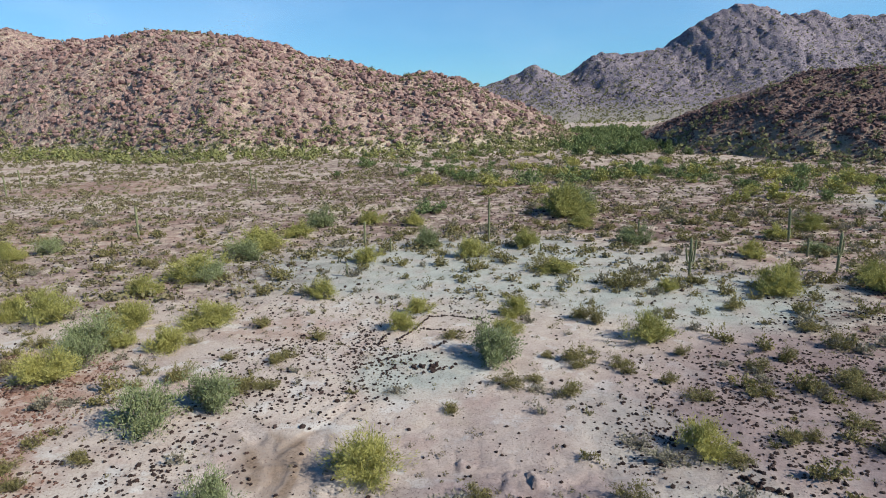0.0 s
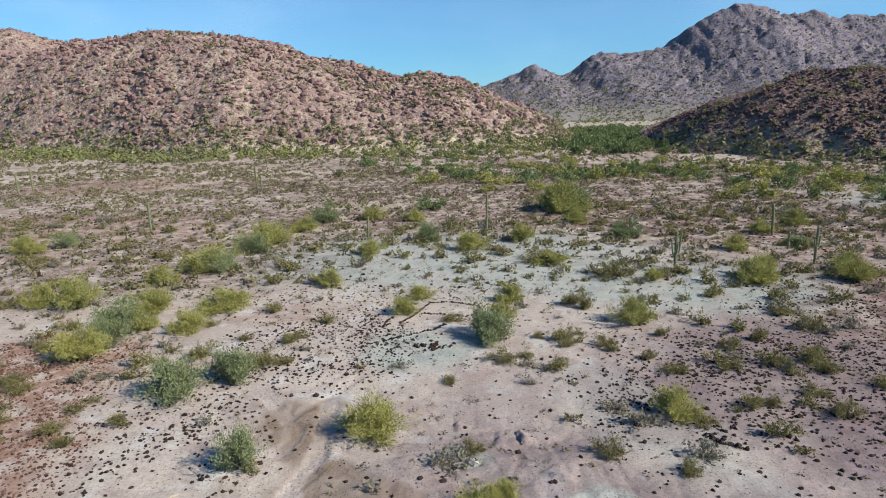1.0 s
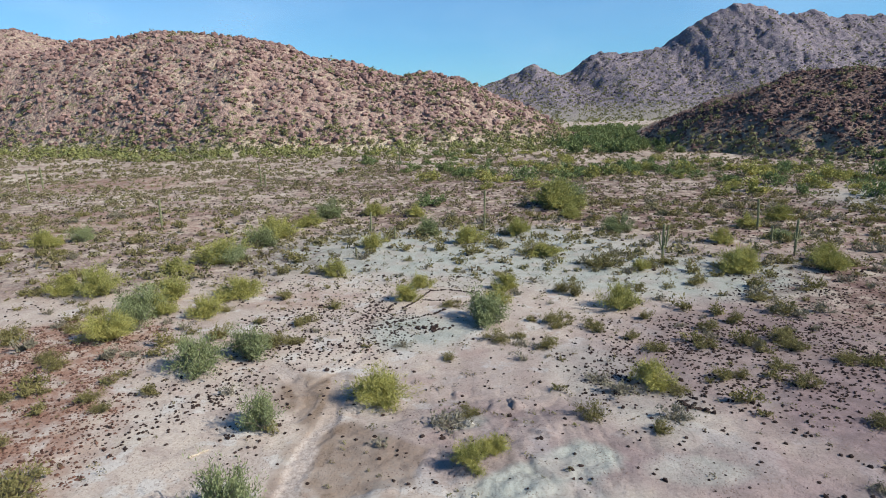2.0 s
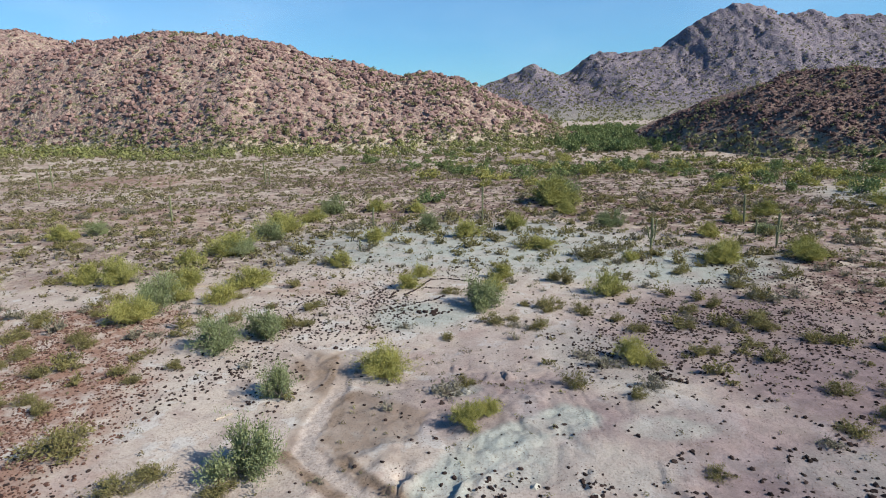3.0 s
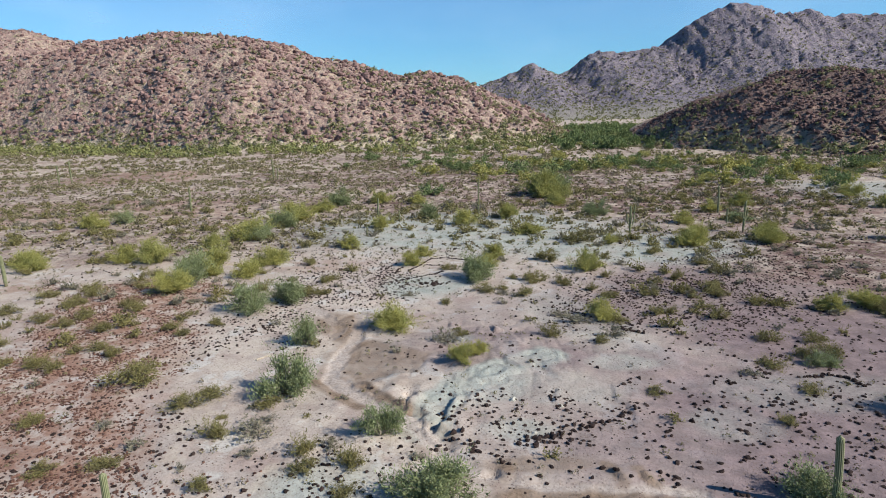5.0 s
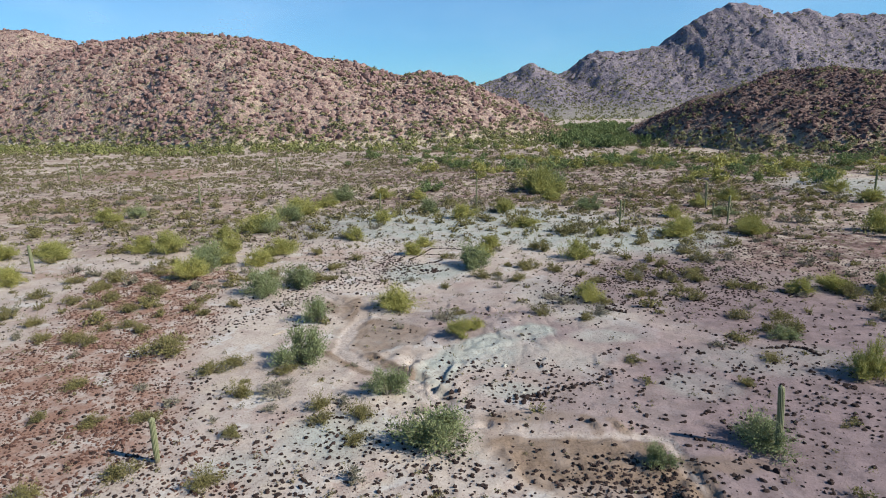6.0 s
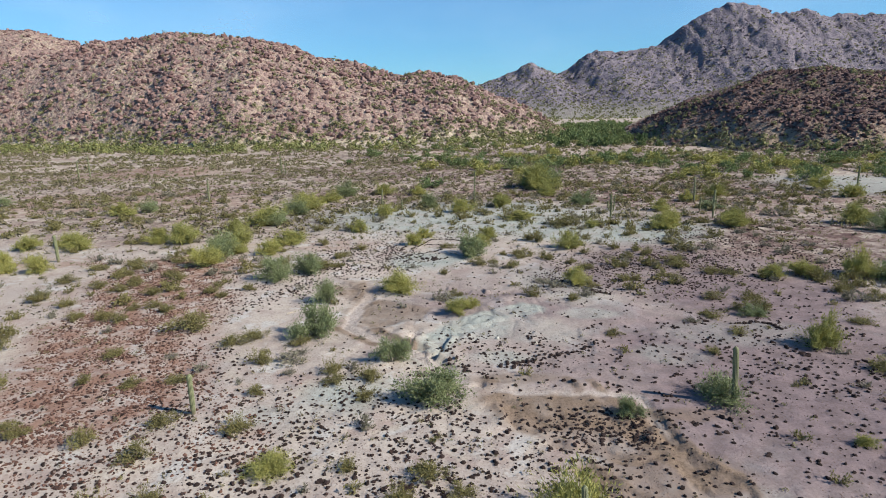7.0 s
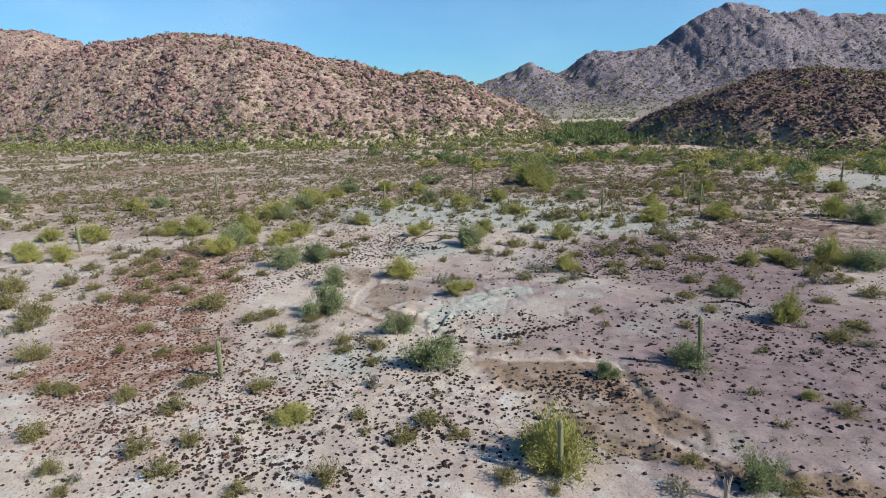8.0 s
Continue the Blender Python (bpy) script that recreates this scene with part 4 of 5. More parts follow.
flank_grey = Kind("flank_bursage", "dry grey-brown bursage shrub", "shrub", "bursage shrubs", 1.5, "", 3, GREY_LEAF, GREY_STEM, limbs=12, twigs=5, leaves=340, leaf=0.1, vase=0.2, lobes=9, stem=0.016, spread=0.10)
grove = Kind("grove_tree", "dark green leafy tree", "tree", "grove trees", 6.5, "in the wash grove", 5, GROVE_LEAF, IRON_STEM, limbs=10, twigs=8, leaves=520, leaf=0.14, vase=0.15, lobes=9, stem=0.03, trunk=0.2, spread=0.11, long=1.5)
wash_palo = Kind("wash_palo_verde", "yellow-green palo verde tree", "tree", "trees along the wash", 4.0, "beside the sandy wash", 4, PALO_LEAF, PALO_STEM, limbs=12, twigs=9, leaves=800, leaf=0.078, even=0.6, vase=0.05, lobes=10, stem=0.022, trunk=0.12, spread=0.09, long=2.4)
wash_iron = Kind("wash_ironwood", "dense grey-green ironwood tree", "tree", "trees along the wash", 4.0, "beside the sandy wash", 4, GROVE_LEAF, IRON_STEM, limbs=12, twigs=9, leaves=800, leaf=0.088, even=0.6, vase=0.05, lobes=9, stem=0.028, trunk=0.14, spread=0.10, long=2.0)

# x, y, width and height of each plant that can be told apart
PALO_A = [
    (6.1, -8.2, 4.0, 2.6), (-9.4, -3.3, 2.4, 0.8), (23.6, -1.3, 1.1, 0.6), (29.3, 12.9, 2.8, 2.5),
    (0.9, 20.7, 2.0, 1.2), (2.2, 21.8, 1.6, 1.0), (-4.9, 29.3, 3.6, 2.0), (13.9, 31.2, 2.7, 1.6), (45.1, 32.3, 3.3, 2.9),
    (35.7, 32.6, 2.4, 1.4), (39.3, 33.1, 3.0, 1.5), (-49.9, 39.3, 2.7, 2.0), (-54.6, 39.7, 3.2, 2.2), (-57.2, 42.6, 2.8, 1.8), (-30.0, 41.3, 4.0, 2.3), (-24.0, 47.6, 3.1, 1.8), (16.3, 47.9, 3.7, 2.2),
    (-28.7, 48.1, 2.8, 1.7), (4.6, 49.9, 2.4, 1.4), (-52.2, 50.9, 3.5, 2.1), (-4.8, 51.4, 2.5, 1.5), (-59.6, 51.9, 3.4, 1.8), (-53.9, 53.2, 3.4, 2.0),
]
PALO_B = [
    (-29.8, 53.3, 3.8, 2.2), (-22.7, 53.7, 4.6, 1.9), (-37.8, 54.4, 4.7, 2.8), (5.9, 55.5, 2.7, 1.6), (-42.6, 55.6, 3.3, 2.0), (-3.0, 56.0, 2.4, 1.4),
    (33.5, 60.4, 3.6, 2.1), (44.2, 60.9, 3.6, 2.1), (-14.3, 61.3, 2.9, 1.7), (63.8, 61.5, 5.0, 2.9), (22.6, 62.2, 2.1, 1.3), (35.0, 63.3, 4.2, 2.4),
    (-33.8, 63.5, 3.3, 1.9), (45.9, 64.7, 3.6, 2.1), (-31.2, 70.7, 6.6, 2.7), (12.7, 70.7, 4.0, 1.4), (38.3, 76.6, 3.2, 1.9), (-11.2, 77.3, 3.6, 1.9),
    (3.3, 79.7, 4.1, 2.4), (-60.9, 80.2, 3.9, 2.3), (-27.2, 83.3, 6.6, 3.1), (10.4, 84.7, 3.9, 2.3), (79.9, 87.7, 4.1, 2.4), (47.7, 88.2, 3.3, 1.9),
]
PALO_C = [
    (55.3, 93.3, 4.2, 2.4), (-24.4, 94.8, 4.0, 2.3), (21.5, 99.3, 3.7, 2.2), (81.5, 101.5, 4.6, 2.7), (-6.3, 102.9, 3.4, 2.0), (-13.8, 106.0, 4.4, 2.2),
    (20.8, 110.7, 9.0, 5.2),
]
for px, py, wide, high in PALO_A + PALO_B + PALO_C:
    palo.plant(px, py, wide, high)
IRON_A = [
    (15.6, -10.2, 2.1, 1.4), (11.5, 2.5, 1.4, 1.0), (18.4, 4.2, 3.0, 1.4), (-0.5, 4.7, 3.6, 1.9), (-4.0, 10.7, 2.4, 1.7), (-11.2, 16.5, 3.4, 2.4),
    (27.4, 20.1, 1.8, 0.9), (-11.7, 25.4, 2.2, 2.0), (48.8, 30.3, 4.4, 2.0), (-19.5, 34.4, 3.6, 2.2), (-16.8, 37.1, 3.1, 2.1), (-28.9, 43.8, 2.7, 2.4),
    (2.3, 44.7, 3.9, 2.5), (-30.3, 48.1, 4.0, 2.6), (64.7, 55.9, 4.8, 2.6), (-28.4, 68.0, 3.7, 1.9), (48.0, 78.0, 3.6, 1.2), (-28.4, 78.6, 4.1, 2.4),
    (-57.5, 84.0, 3.5, 2.0), (26.5, 86.3, 3.9, 2.2), (-3.0, 86.6, 3.5, 2.5), (-96.1, 94.3, 5.4, 3.0), (-22.6, 103.9, 4.1, 2.8), (20.6, 114.5, 6.1, 3.7),
]
IRON_B = [
    (22.5, 114.8, 7.3, 4.3),
]
for px, py, wide, high in IRON_A + IRON_B:
    iron.plant(px, py, wide * 1.1, high * 1.06)
CREOSOTE_A = [
    (17.4, -11.1, 1.6, 0.6), (5.4, -10.8, 0.9, 0.5), (-10.1, -10.7, 1.3, 0.6), (-18.9, -10.6, 1.2, 0.4), (3.0, -9.9, 1.6, 0.7), (-6.2, -9.8, 1.7, 1.0),
    (-20.7, -8.9, 1.3, 0.8), (-14.8, -8.9, 1.6, 0.9), (12.9, -8.9, 1.4, 0.6), (-17.2, -6.9, 1.9, 1.0), (-14.6, -6.2, 1.5, 0.9), (-2.4, -5.9, 1.6, 0.9),
    (0.8, -5.4, 1.5, 0.5), (-24.0, -5.2, 1.7, 0.9), (-0.6, -4.2, 2.1, 0.9), (24.7, -3.3, 1.9, 0.6), (-5.0, -3.3, 1.2, 0.7), (-17.0, -2.1, 1.8, 0.9),
    (-20.8, -0.8, 1.7, 1.0), (-25.5, 0.7, 1.5, 0.9), (-12.7, 0.9, 1.9, 0.9), (-27.3, 1.1, 1.9, 0.7), (-17.2, 1.7, 1.9, 0.7), (-5.5, 4.9, 1.7, 0.6),
]
CREOSOTE_B = [
    (-12.5, 5.7, 1.4, 0.7), (-7.7, 7.0, 1.7, 0.6), (-21.9, 7.3, 1.4, 0.6), (-18.9, 7.6, 1.8, 0.6), (-5.5, 7.6, 1.8, 1.0), (-26.0, 7.9, 1.3, 0.7),
    (31.6, 8.4, 3.0, 1.0), (-8.4, 9.0, 1.6, 1.0), (34.7, 10.5, 2.3, 0.8), (-14.2, 10.7, 1.7, 1.0), (20.5, 11.5, 1.3, 0.6), (-26.0, 12.4, 1.5, 0.8),
    (-14.4, 13.1, 0.8, 0.3), (-17.4, 14.8, 2.3, 0.8), (-12.1, 15.0, 2.1, 0.7), (14.0, 15.7, 1.4, 0.5), (24.5, 15.8, 1.8, 0.6), (-15.7, 16.0, 2.4, 0.8),
    (-38.6, 16.5, 3.1, 1.7), (35.8, 17.7, 2.1, 0.7), (41.4, 19.4, 2.7, 1.1), (24.0, 20.1, 2.2, 0.7), (-30.2, 20.7, 1.8, 0.9), (-43.8, 20.9, 3.4, 1.9),
]
CREOSOTE_C = [
    (28.6, 21.1, 2.2, 1.2), (-34.7, 21.6, 1.7, 0.8), (27.4, 21.7, 1.9, 0.9), (-32.4, 21.7, 2.1, 1.0), (-27.3, 23.3, 1.9, 0.8), (11.9, 24.1, 1.5, 0.7),
    (-30.5, 24.5, 1.3, 0.7), (-28.8, 24.5, 1.6, 0.8), (29.5, 24.9, 2.2, 0.9), (26.1, 25.0, 2.0, 0.9), (41.9, 25.1, 2.4, 0.9), (-46.4, 25.5, 2.4, 1.3),
    (-38.4, 26.0, 1.9, 0.9), (8.5, 26.1, 2.0, 1.0), (0.9, 26.8, 1.4, 0.8), (39.7, 27.4, 2.4, 1.2), (-42.2, 27.8, 2.2, 1.3), (-23.2, 27.8, 1.3, 0.8),
    (-31.2, 29.1, 1.9, 1.0), (-24.6, 29.5, 1.9, 0.8), (15.2, 30.0, 1.7, 0.6), (24.4, 30.6, 1.9, 1.1), (-20.9, 30.6, 1.6, 0.7), (-35.5, 30.8, 2.0, 0.8),
]
CREOSOTE_D = [
    (19.2, 31.7, 1.8, 0.8), (20.8, 32.3, 1.2, 0.7), (-38.6, 32.3, 2.0, 0.9), (-34.4, 32.8, 2.0, 1.1), (24.3, 34.0, 1.9, 0.6), (-43.3, 34.7, 2.5, 0.9),
    (29.9, 35.1, 2.1, 0.9), (-31.0, 35.2, 1.9, 0.9), (-0.1, 36.1, 1.2, 0.7), (-32.1, 36.8, 2.2, 0.9), (-38.2, 37.1, 2.4, 0.9), (27.0, 37.3, 2.2, 1.0),
    (16.3, 37.4, 2.0, 0.8), (20.9, 38.1, 1.7, 0.7), (24.4, 38.5, 1.9, 0.8), (7.6, 38.6, 2.0, 0.9), (26.8, 38.8, 2.4, 1.0), (-13.4, 39.7, 2.0, 0.7),
    (27.9, 39.8, 2.1, 0.9), (3.7, 39.8, 2.3, 0.8), (-42.8, 39.9, 2.3, 0.9), (-15.3, 39.9, 2.4, 1.0), (5.7, 40.3, 1.4, 0.6), (-23.1, 40.3, 1.4, 0.6),
]
CREOSOTE_E = [
    (15.1, 40.4, 1.6, 0.8), (-38.6, 40.7, 2.6, 1.0), (12.7, 41.8, 1.2, 0.7), (-20.2, 41.8, 2.3, 1.2), (22.6, 42.3, 2.1, 0.8), (-39.4, 42.6, 2.3, 0.8),
    (9.2, 42.9, 1.4, 0.8), (12.4, 43.1, 1.8, 0.9), (-34.5, 43.7, 2.2, 0.8), (25.4, 44.1, 1.7, 1.0), (-53.9, 44.2, 2.3, 0.9), (9.5, 44.5, 2.2, 1.0),
    (-14.4, 44.5, 2.0, 0.7), (7.5, 44.8, 1.2, 0.6), (18.0, 45.1, 1.3, 0.8), (-17.8, 45.2, 1.3, 0.6), (-13.3, 45.4, 1.6, 0.6), (30.7, 46.4, 2.2, 1.1),
    (-35.2, 48.0, 2.1, 0.9), (-22.3, 49.1, 1.7, 0.6), (0.0, 49.1, 2.1, 0.7), (-12.0, 49.8, 1.9, 0.7), (30.7, 50.2, 2.4, 0.8), (-17.5, 52.5, 2.0, 1.0),
]
CREOSOTE_F = [
    (-48.2, 27.0, 2.6, 1.4), (-43.2, 19.8, 2.2, 1.2), (40.0, 31.4, 2.4, 1.3), (43.8, 31.2, 2.2, 1.2),
    (-22.7, 18.5, 3.6, 1.5), (-31.7, 6.2, 2.7, 1.5), (-36.8, 13.5, 2.8, 1.4),
    (12.7, 53.0, 2.1, 1.3), (12.3, 54.3, 2.5, 1.3), (26.6, 56.5, 2.4, 0.9), (6.3, 59.0, 2.2, 1.0), (19.0, 64.1, 4.7, 1.6), (11.3, 72.5, 5.1, 1.7),
]
for px, py, wide, high in CREOSOTE_A + CREOSOTE_B + CREOSOTE_C + CREOSOTE_D + CREOSOTE_E + CREOSOTE_F:
    creo.plant(px, py, wide, high)
BURSAGE_A = [
    (11.7, -10.9, 1.7, 0.6), (-4.9, 1.2, 1.3, 0.8), (32.7, 6.8, 1.7, 0.6), (-1.8, 8.4, 0.9, 0.3), (-11.4, 8.9, 1.2, 0.4), (-6.8, 9.4, 1.1, 0.6),
    (-11.9, 11.2, 2.5, 0.9), (-21.4, 12.3, 1.3, 0.4), (-11.3, 12.7, 1.1, 0.4), (21.5, 18.5, 1.5, 0.5), (-0.3, 25.3, 2.6, 0.9), (13.6, 25.7, 2.2, 1.0),
    (11.4, 29.8, 2.4, 0.8), (10.5, 31.9, 1.9, 0.7), (-27.9, 37.1, 1.1, 0.6), (-26.1, 37.8, 1.5, 0.5), (5.6, 38.9, 1.5, 0.5), (-4.2, 39.1, 1.6, 0.5),
    (21.7, 40.1, 1.2, 0.6), (20.4, 43.1, 1.3, 0.4),
]
for px, py, wide, high in BURSAGE_A:
    grey.plant(px, py, wide, high)


# trees along the wash
WASH = random.Random(5)
for k in range(100):
    along = WASH.random()
    wx, wy = -5 + 150 * along + WASH.gauss(0, 5), 182 - 34 * along + WASH.gauss(0, 24)
    if wx > 92 and wy > 170 or float(fbm(wx / 13, wy / 13, 2, 87)) < -0.12 or float(right_hill(wx, wy)) > 3.0:
        continue
    kind = wash_palo if WASH.random() < 0.4 else wash_iron
    wide = WASH.uniform(2.6, 7.6)
    kind.plant(wx, wy, wide, wide * WASH.uniform(0.36, 0.54))

for k in range(165):
    if k < 65:
        wx, wy = WASH.uniform(-45, 78), WASH.uniform(178, 300)
    else:
        wx, wy = WASH.uniform(55, 165), WASH.uniform(122, 225)
    if float(right_hill(wx, wy)) > 6.0 or float(left_hill(wx, wy)) > 0.3:
        continue
    wide = WASH.uniform(1.8, 5.2)
    (wash_palo if WASH.random() < 0.45 else wash_iron).plant(wx, wy, wide, wide * WASH.uniform(0.36, 0.54))

# the grove in the gap between the hills
GROVE = random.Random(6)
grown = 0
while grown < 210:
    wx, wy = GROVE.uniform(55, 175), GROVE.uniform(255, 600)
    if float(oval(wx, wy, 112, 420, 36, 175, -11)) < GROVE.random() or float(right_hill(wx, wy)) > 0.3 or float(left_hill(wx, wy)) > 0.3:
        continue
    wide = GROVE.uniform(4.5, 8.5)
    grove.plant(wx, wy, wide, wide * GROVE.uniform(0.5, 0.7))
    grown += 1

# creosote standing thickly on the flanks
FLANK = random.Random(13)
for bx0, bx1, by0, by1, many in ((-62, -22, 22, 62, 70), (16, 52, 24, 66, 70), (-30, 30, 60, 100, 95), (-95, -35, 60, 110, 110), (40, 90, 62, 112, 90), (14, 72, 84, 132, 110)):
    for _ in range(many):
        fx, fy = FLANK.uniform(bx0, bx1), FLANK.uniform(by0, by1)
        wide = FLANK.uniform(0.7, 2.2) * (1 if fy < 60 else 1.2)
        (flank_grey if FLANK.random() < 0.3 else flank_creo).plant(fx, fy, wide, wide * FLANK.uniform(0.42, 0.6))

# small shrubs between the larger ones
LITTLE = random.Random(9)
made = 0
while made < 420:
    lx, ly = LITTLE.uniform(-62, 62), LITTLE.uniform(-11, 95)
    thick = 0.25 + 0.5 * float(pavement(lx, ly)) + 0.5 * smooth(40, 75, ly)
    if abs(lx) > 22 + 0.75 * (ly + 12) or LITTLE.random() > thick or float(trails(lx, ly)) > 0.2 or (-6 < lx < 3 and 43 < ly < 56):
        continue
    kind = little_grey if LITTLE.random() < 0.4 else little_creo
    wide = LITTLE.uniform(0.5, 1.2)
    kind.plant(lx, ly, wide, wide * LITTLE.uniform(0.4, 0.6))
    made += 1


# ---- saguaros ----
def column(path, radius, ribs, rng, foot=True):
    """A ribbed cactus limb along a path, closed by a rounded crown."""
    path = np.asarray(path, float)
    m, sides = len(path), ribs * 4
    along = np.gradient(path, axis=0)
    along /= np.linalg.norm(along, axis=1, keepdims=True)
    side = np.cross(along, (0.05, 1, 0.03))
    side /= np.linalg.norm(side, axis=1, keepdims=True)
    other = np.cross(along, side)
    a = 2 * np.pi * np.arange(sides) / sides
    rib = np.abs(np.cos(a * ribs / 2))
    verts, ribbed, footing = [], [], []
    for i in range(m):
        u = i / (m - 1)
        r = radius * (0.82 + 0.18 * min(1, u * 4)) * min(1.0, math.sqrt(max(0.0, 1 - max(0, (u - 0.94) / 0.06) ** 2)) + 0.04)
        rr = r * (0.80 + 0.22 * rib) * (1 + 0.02 * rng.normal())
        verts.append(path[i] + np.cos(a)[:, None] * rr[:, None] * side[i] + np.sin(a)[:, None] * rr[:, None] * other[i])
        ribbed.append(rib)
        footing.append(np.full(sides, max(0.0, 1 - u * 6) if foot else 0.0))
    i, k = np.arange(m - 1)[:, None] * sides, np.arange(sides)
    faces = np.stack([i + k, i + (k + 1) % sides, i + sides + (k + 1) % sides, i + sides + k], -1).reshape(-1, 4)
    me = sheet("saguaro_limb", np.concatenate(verts), faces, SAGUARO, flat=False)
    put_attribute(me, "rib", np.concatenate(ribbed))
    put_attribute(me, "foot", np.concatenate(footing))
    return me


def saguaro(x, y, radius, high, arms=(), label="", seed=0):
    rng = np.random.default_rng(1000 + seed)
    ob = thing("saguaro", x, y, float(ground_z(x, y)) - 0.05, rng.uniform(0, 30))
    u = np.linspace(0, 1, 22)[:, None]
    lean = rng.normal(size=2) * 0.02 * high
    part("trunk", column(np.concatenate([u * lean[0] * u, u * lean[1] * u, u * high], 1), radius, 13, rng), ob)
    for start, out, top, turn in arms:
        c, s = math.cos(radians(turn)), math.sin(radians(turn))
        elbow = [(0, start), (out * 0.5, start - 0.02), (out * 0.85, start + 0.12), (out, start + 0.4)]
        points = elbow + [(out * (1 + 0.05 * k), start + 0.4 + (top - start - 0.4) * k / 8) for k in range(1, 9)]
        part("arm", column([(r * c, r * s, z) for r, z in points], radius * 0.62, 10, rng, False), ob)
    return tagged(ob, label or "single upright green ribbed saguaro cactus", "cactus", "saguaros on the flat")


for k, (px, py, wide, high) in enumerate([
    (6.0, -9.5, 0.28, 3.2), (-15.9, 2.9, 0.32, 2.8), (18.3, 3.6, 0.35, 4.1), (-50.7, 44.6, 0.40, 3.7), (-12.6, 69.9, 0.24, 1.7),
    (45.1, 76.0, 0.29, 2.5), (12.2, 82.2, 0.24, 1.1), (-8.6, 82.8, 0.24, 2.1), (47.6, 85.1, 0.36, 5.0), (-12.9, 87.6, 0.29, 3.6),
    (5.4, 88.7, 0.29, 6.8), (29.1, 93.9, 0.31, 1.8), (-50.3, 95.2, 0.36, 5.2), (86.6, 97.1, 0.40, 5.4), (-108.8, 147.0, 0.39, 5.8),
    (-108.1, 151.6, 0.40, 6.9), (-48.9, 151.8, 0.40, 3.6), (-50.1, 152.1, 0.40, 6.2), (113.7, 157.0, 0.40, 4.3), (-17.3, 200.7, 0.40, 5.4),
]):
    saguaro(px, py, wide / 2, high, seed=k)
saguaro(27.1, 67.9, 0.16, 4.7, ((1.7, 0.55, 4.6, 10), (1.9, 0.5, 3.6, 185), (2.0, 0.5, 3.3, 250)), "green saguaro cactus with several upright arms", 50)
saguaro(44.1, 68.2, 0.16, 4.8, ((2.0, 0.5, 3.6, 5), (2.6, 0.45, 4.9, 30), (2.3, 0.4, 3.2, 190)), "green saguaro cactus with several upright arms", 51)


# ---- stones ----
STONE_RNG = np.random.default_rng(31)
STONE_SHAPES = [stones_mesh("stone", [(0, 0, 0)], [1.0], STONE, STONE_RNG, 0.75) for _ in range(9)]


def lay_stone(owner, x, y, size, rnd):
    ob = new("stone", rnd.choice(STONE_SHAPES))
    ob.parent = owner
    ob.matrix_basis = pose(x, y, float(ground_z(x + owner.location.x, y + owner.location.y)) - owner.location.z, rnd.uniform(-9, 9), rnd.uniform(-9, 9), rnd.uniform(0, 360)) @ Matrix.Diagonal((size, size * rnd.uniform(0.7, 1.1), size * rnd.uniform(0.7, 1.1), 1))


def stone_lines(name, label, lines, gap, size, seed, loose=0.05):
    """Stones set one by one along lines on the ground."""
    rnd = random.Random(seed)
    fx, fy = lines[0][0]
    owner = thing(name, fx, fy, float(ground_z(fx, fy)))
    for line in lines:
        for (ax, ay), (bx, by) in zip(line, line[1:]):
            far, at = math.hypot(bx - ax, by - ay), 0.0
            while at < far:
                u = at / far
                lay_stone(owner, ax + (bx - ax) * u - fx + rnd.gauss(0, loose), ay + (by - ay) * u - fy + rnd.gauss(0, loose), rnd.uniform(*size), rnd)
                at += gap * rnd.uniform(0.75, 1.35)
    return tagged(owner, label, "stone alignment")


OUTLINE = [
    [(-6.0, 44.3), (-5.1, 44.9), (-3.2, 46.0), (-1.6, 46.9), (-0.7, 48.3)],
    [(-6.4, 47.5), (-6.1, 49.5), (-5.6, 50.3)],
    [(-4.8, 48.6), (-3.5, 51.3), (-2.3, 54.7)],
    [(-2.3, 54.7), (-0.2, 55.0), (2.2, 53.9), (2.7, 53.0), (2.1, 51.1), (1.0, 50.4)],
    [(-3.0, 51.5), (-0.7, 50.9), (1.0, 50.4)],
]
stone_lines("stone_outline", "rectangular outline of dark stones laid on bare soil", OUTLINE, 0.27, (0.20, 0.34), 1)
stone_lines("stone_row", "short double row of dark stones on pinkish soil", [[(14.8, 28.6), (15.2, 27.7), (16.5, 26.8)], [(15.0, 28.3), (15.6, 27.3)]], 0.24, (0.24, 0.42), 2)
stone_lines("stone_row", "curved row of dark stones between low scrub", [[(26.6, 18.4), (27.8, 17.9), (28.2, 16.4)], [(24.6, 18.0), (26.4, 18.1)]], 0.24, (0.24, 0.42), 3)
stone_lines("stone_row", "long loose band of dark stones at the bank's edge", [[(4.0, 9.6), (5.7, 10.2), (7.2, 10.7), (8.5, 11.4), (10.4, 12.4), (11.6, 13.4)], [(4.3, 9.9), (5.7, 10.5), (7.0, 11.0), (8.2, 11.3)], [(4.6, 9.4), (6.0, 10.1), (7.4, 10.5)], [(-0.7, 9.3), (0.2, 10.4), (1.0, 10.9)], [(0.3, 10.2), (1.6, 9.2), (2.9, 8.2), (3.6, 7.9)]], 0.3, (0.18, 0.44), 4, 0.2)

rnd = random.Random(8)
heap = thing("stone_heap", -1.6, 43.0, float(ground_z(-1.6, 43.0)))
for _ in range(38):
    lay_stone(heap, rnd.gauss(0, 0.75), rnd.gauss(0, 0.35), rnd.uniform(0.2, 0.42), rnd)
tagged(heap, "small heap of dark stones beside an ironwood bush", "stone heap")


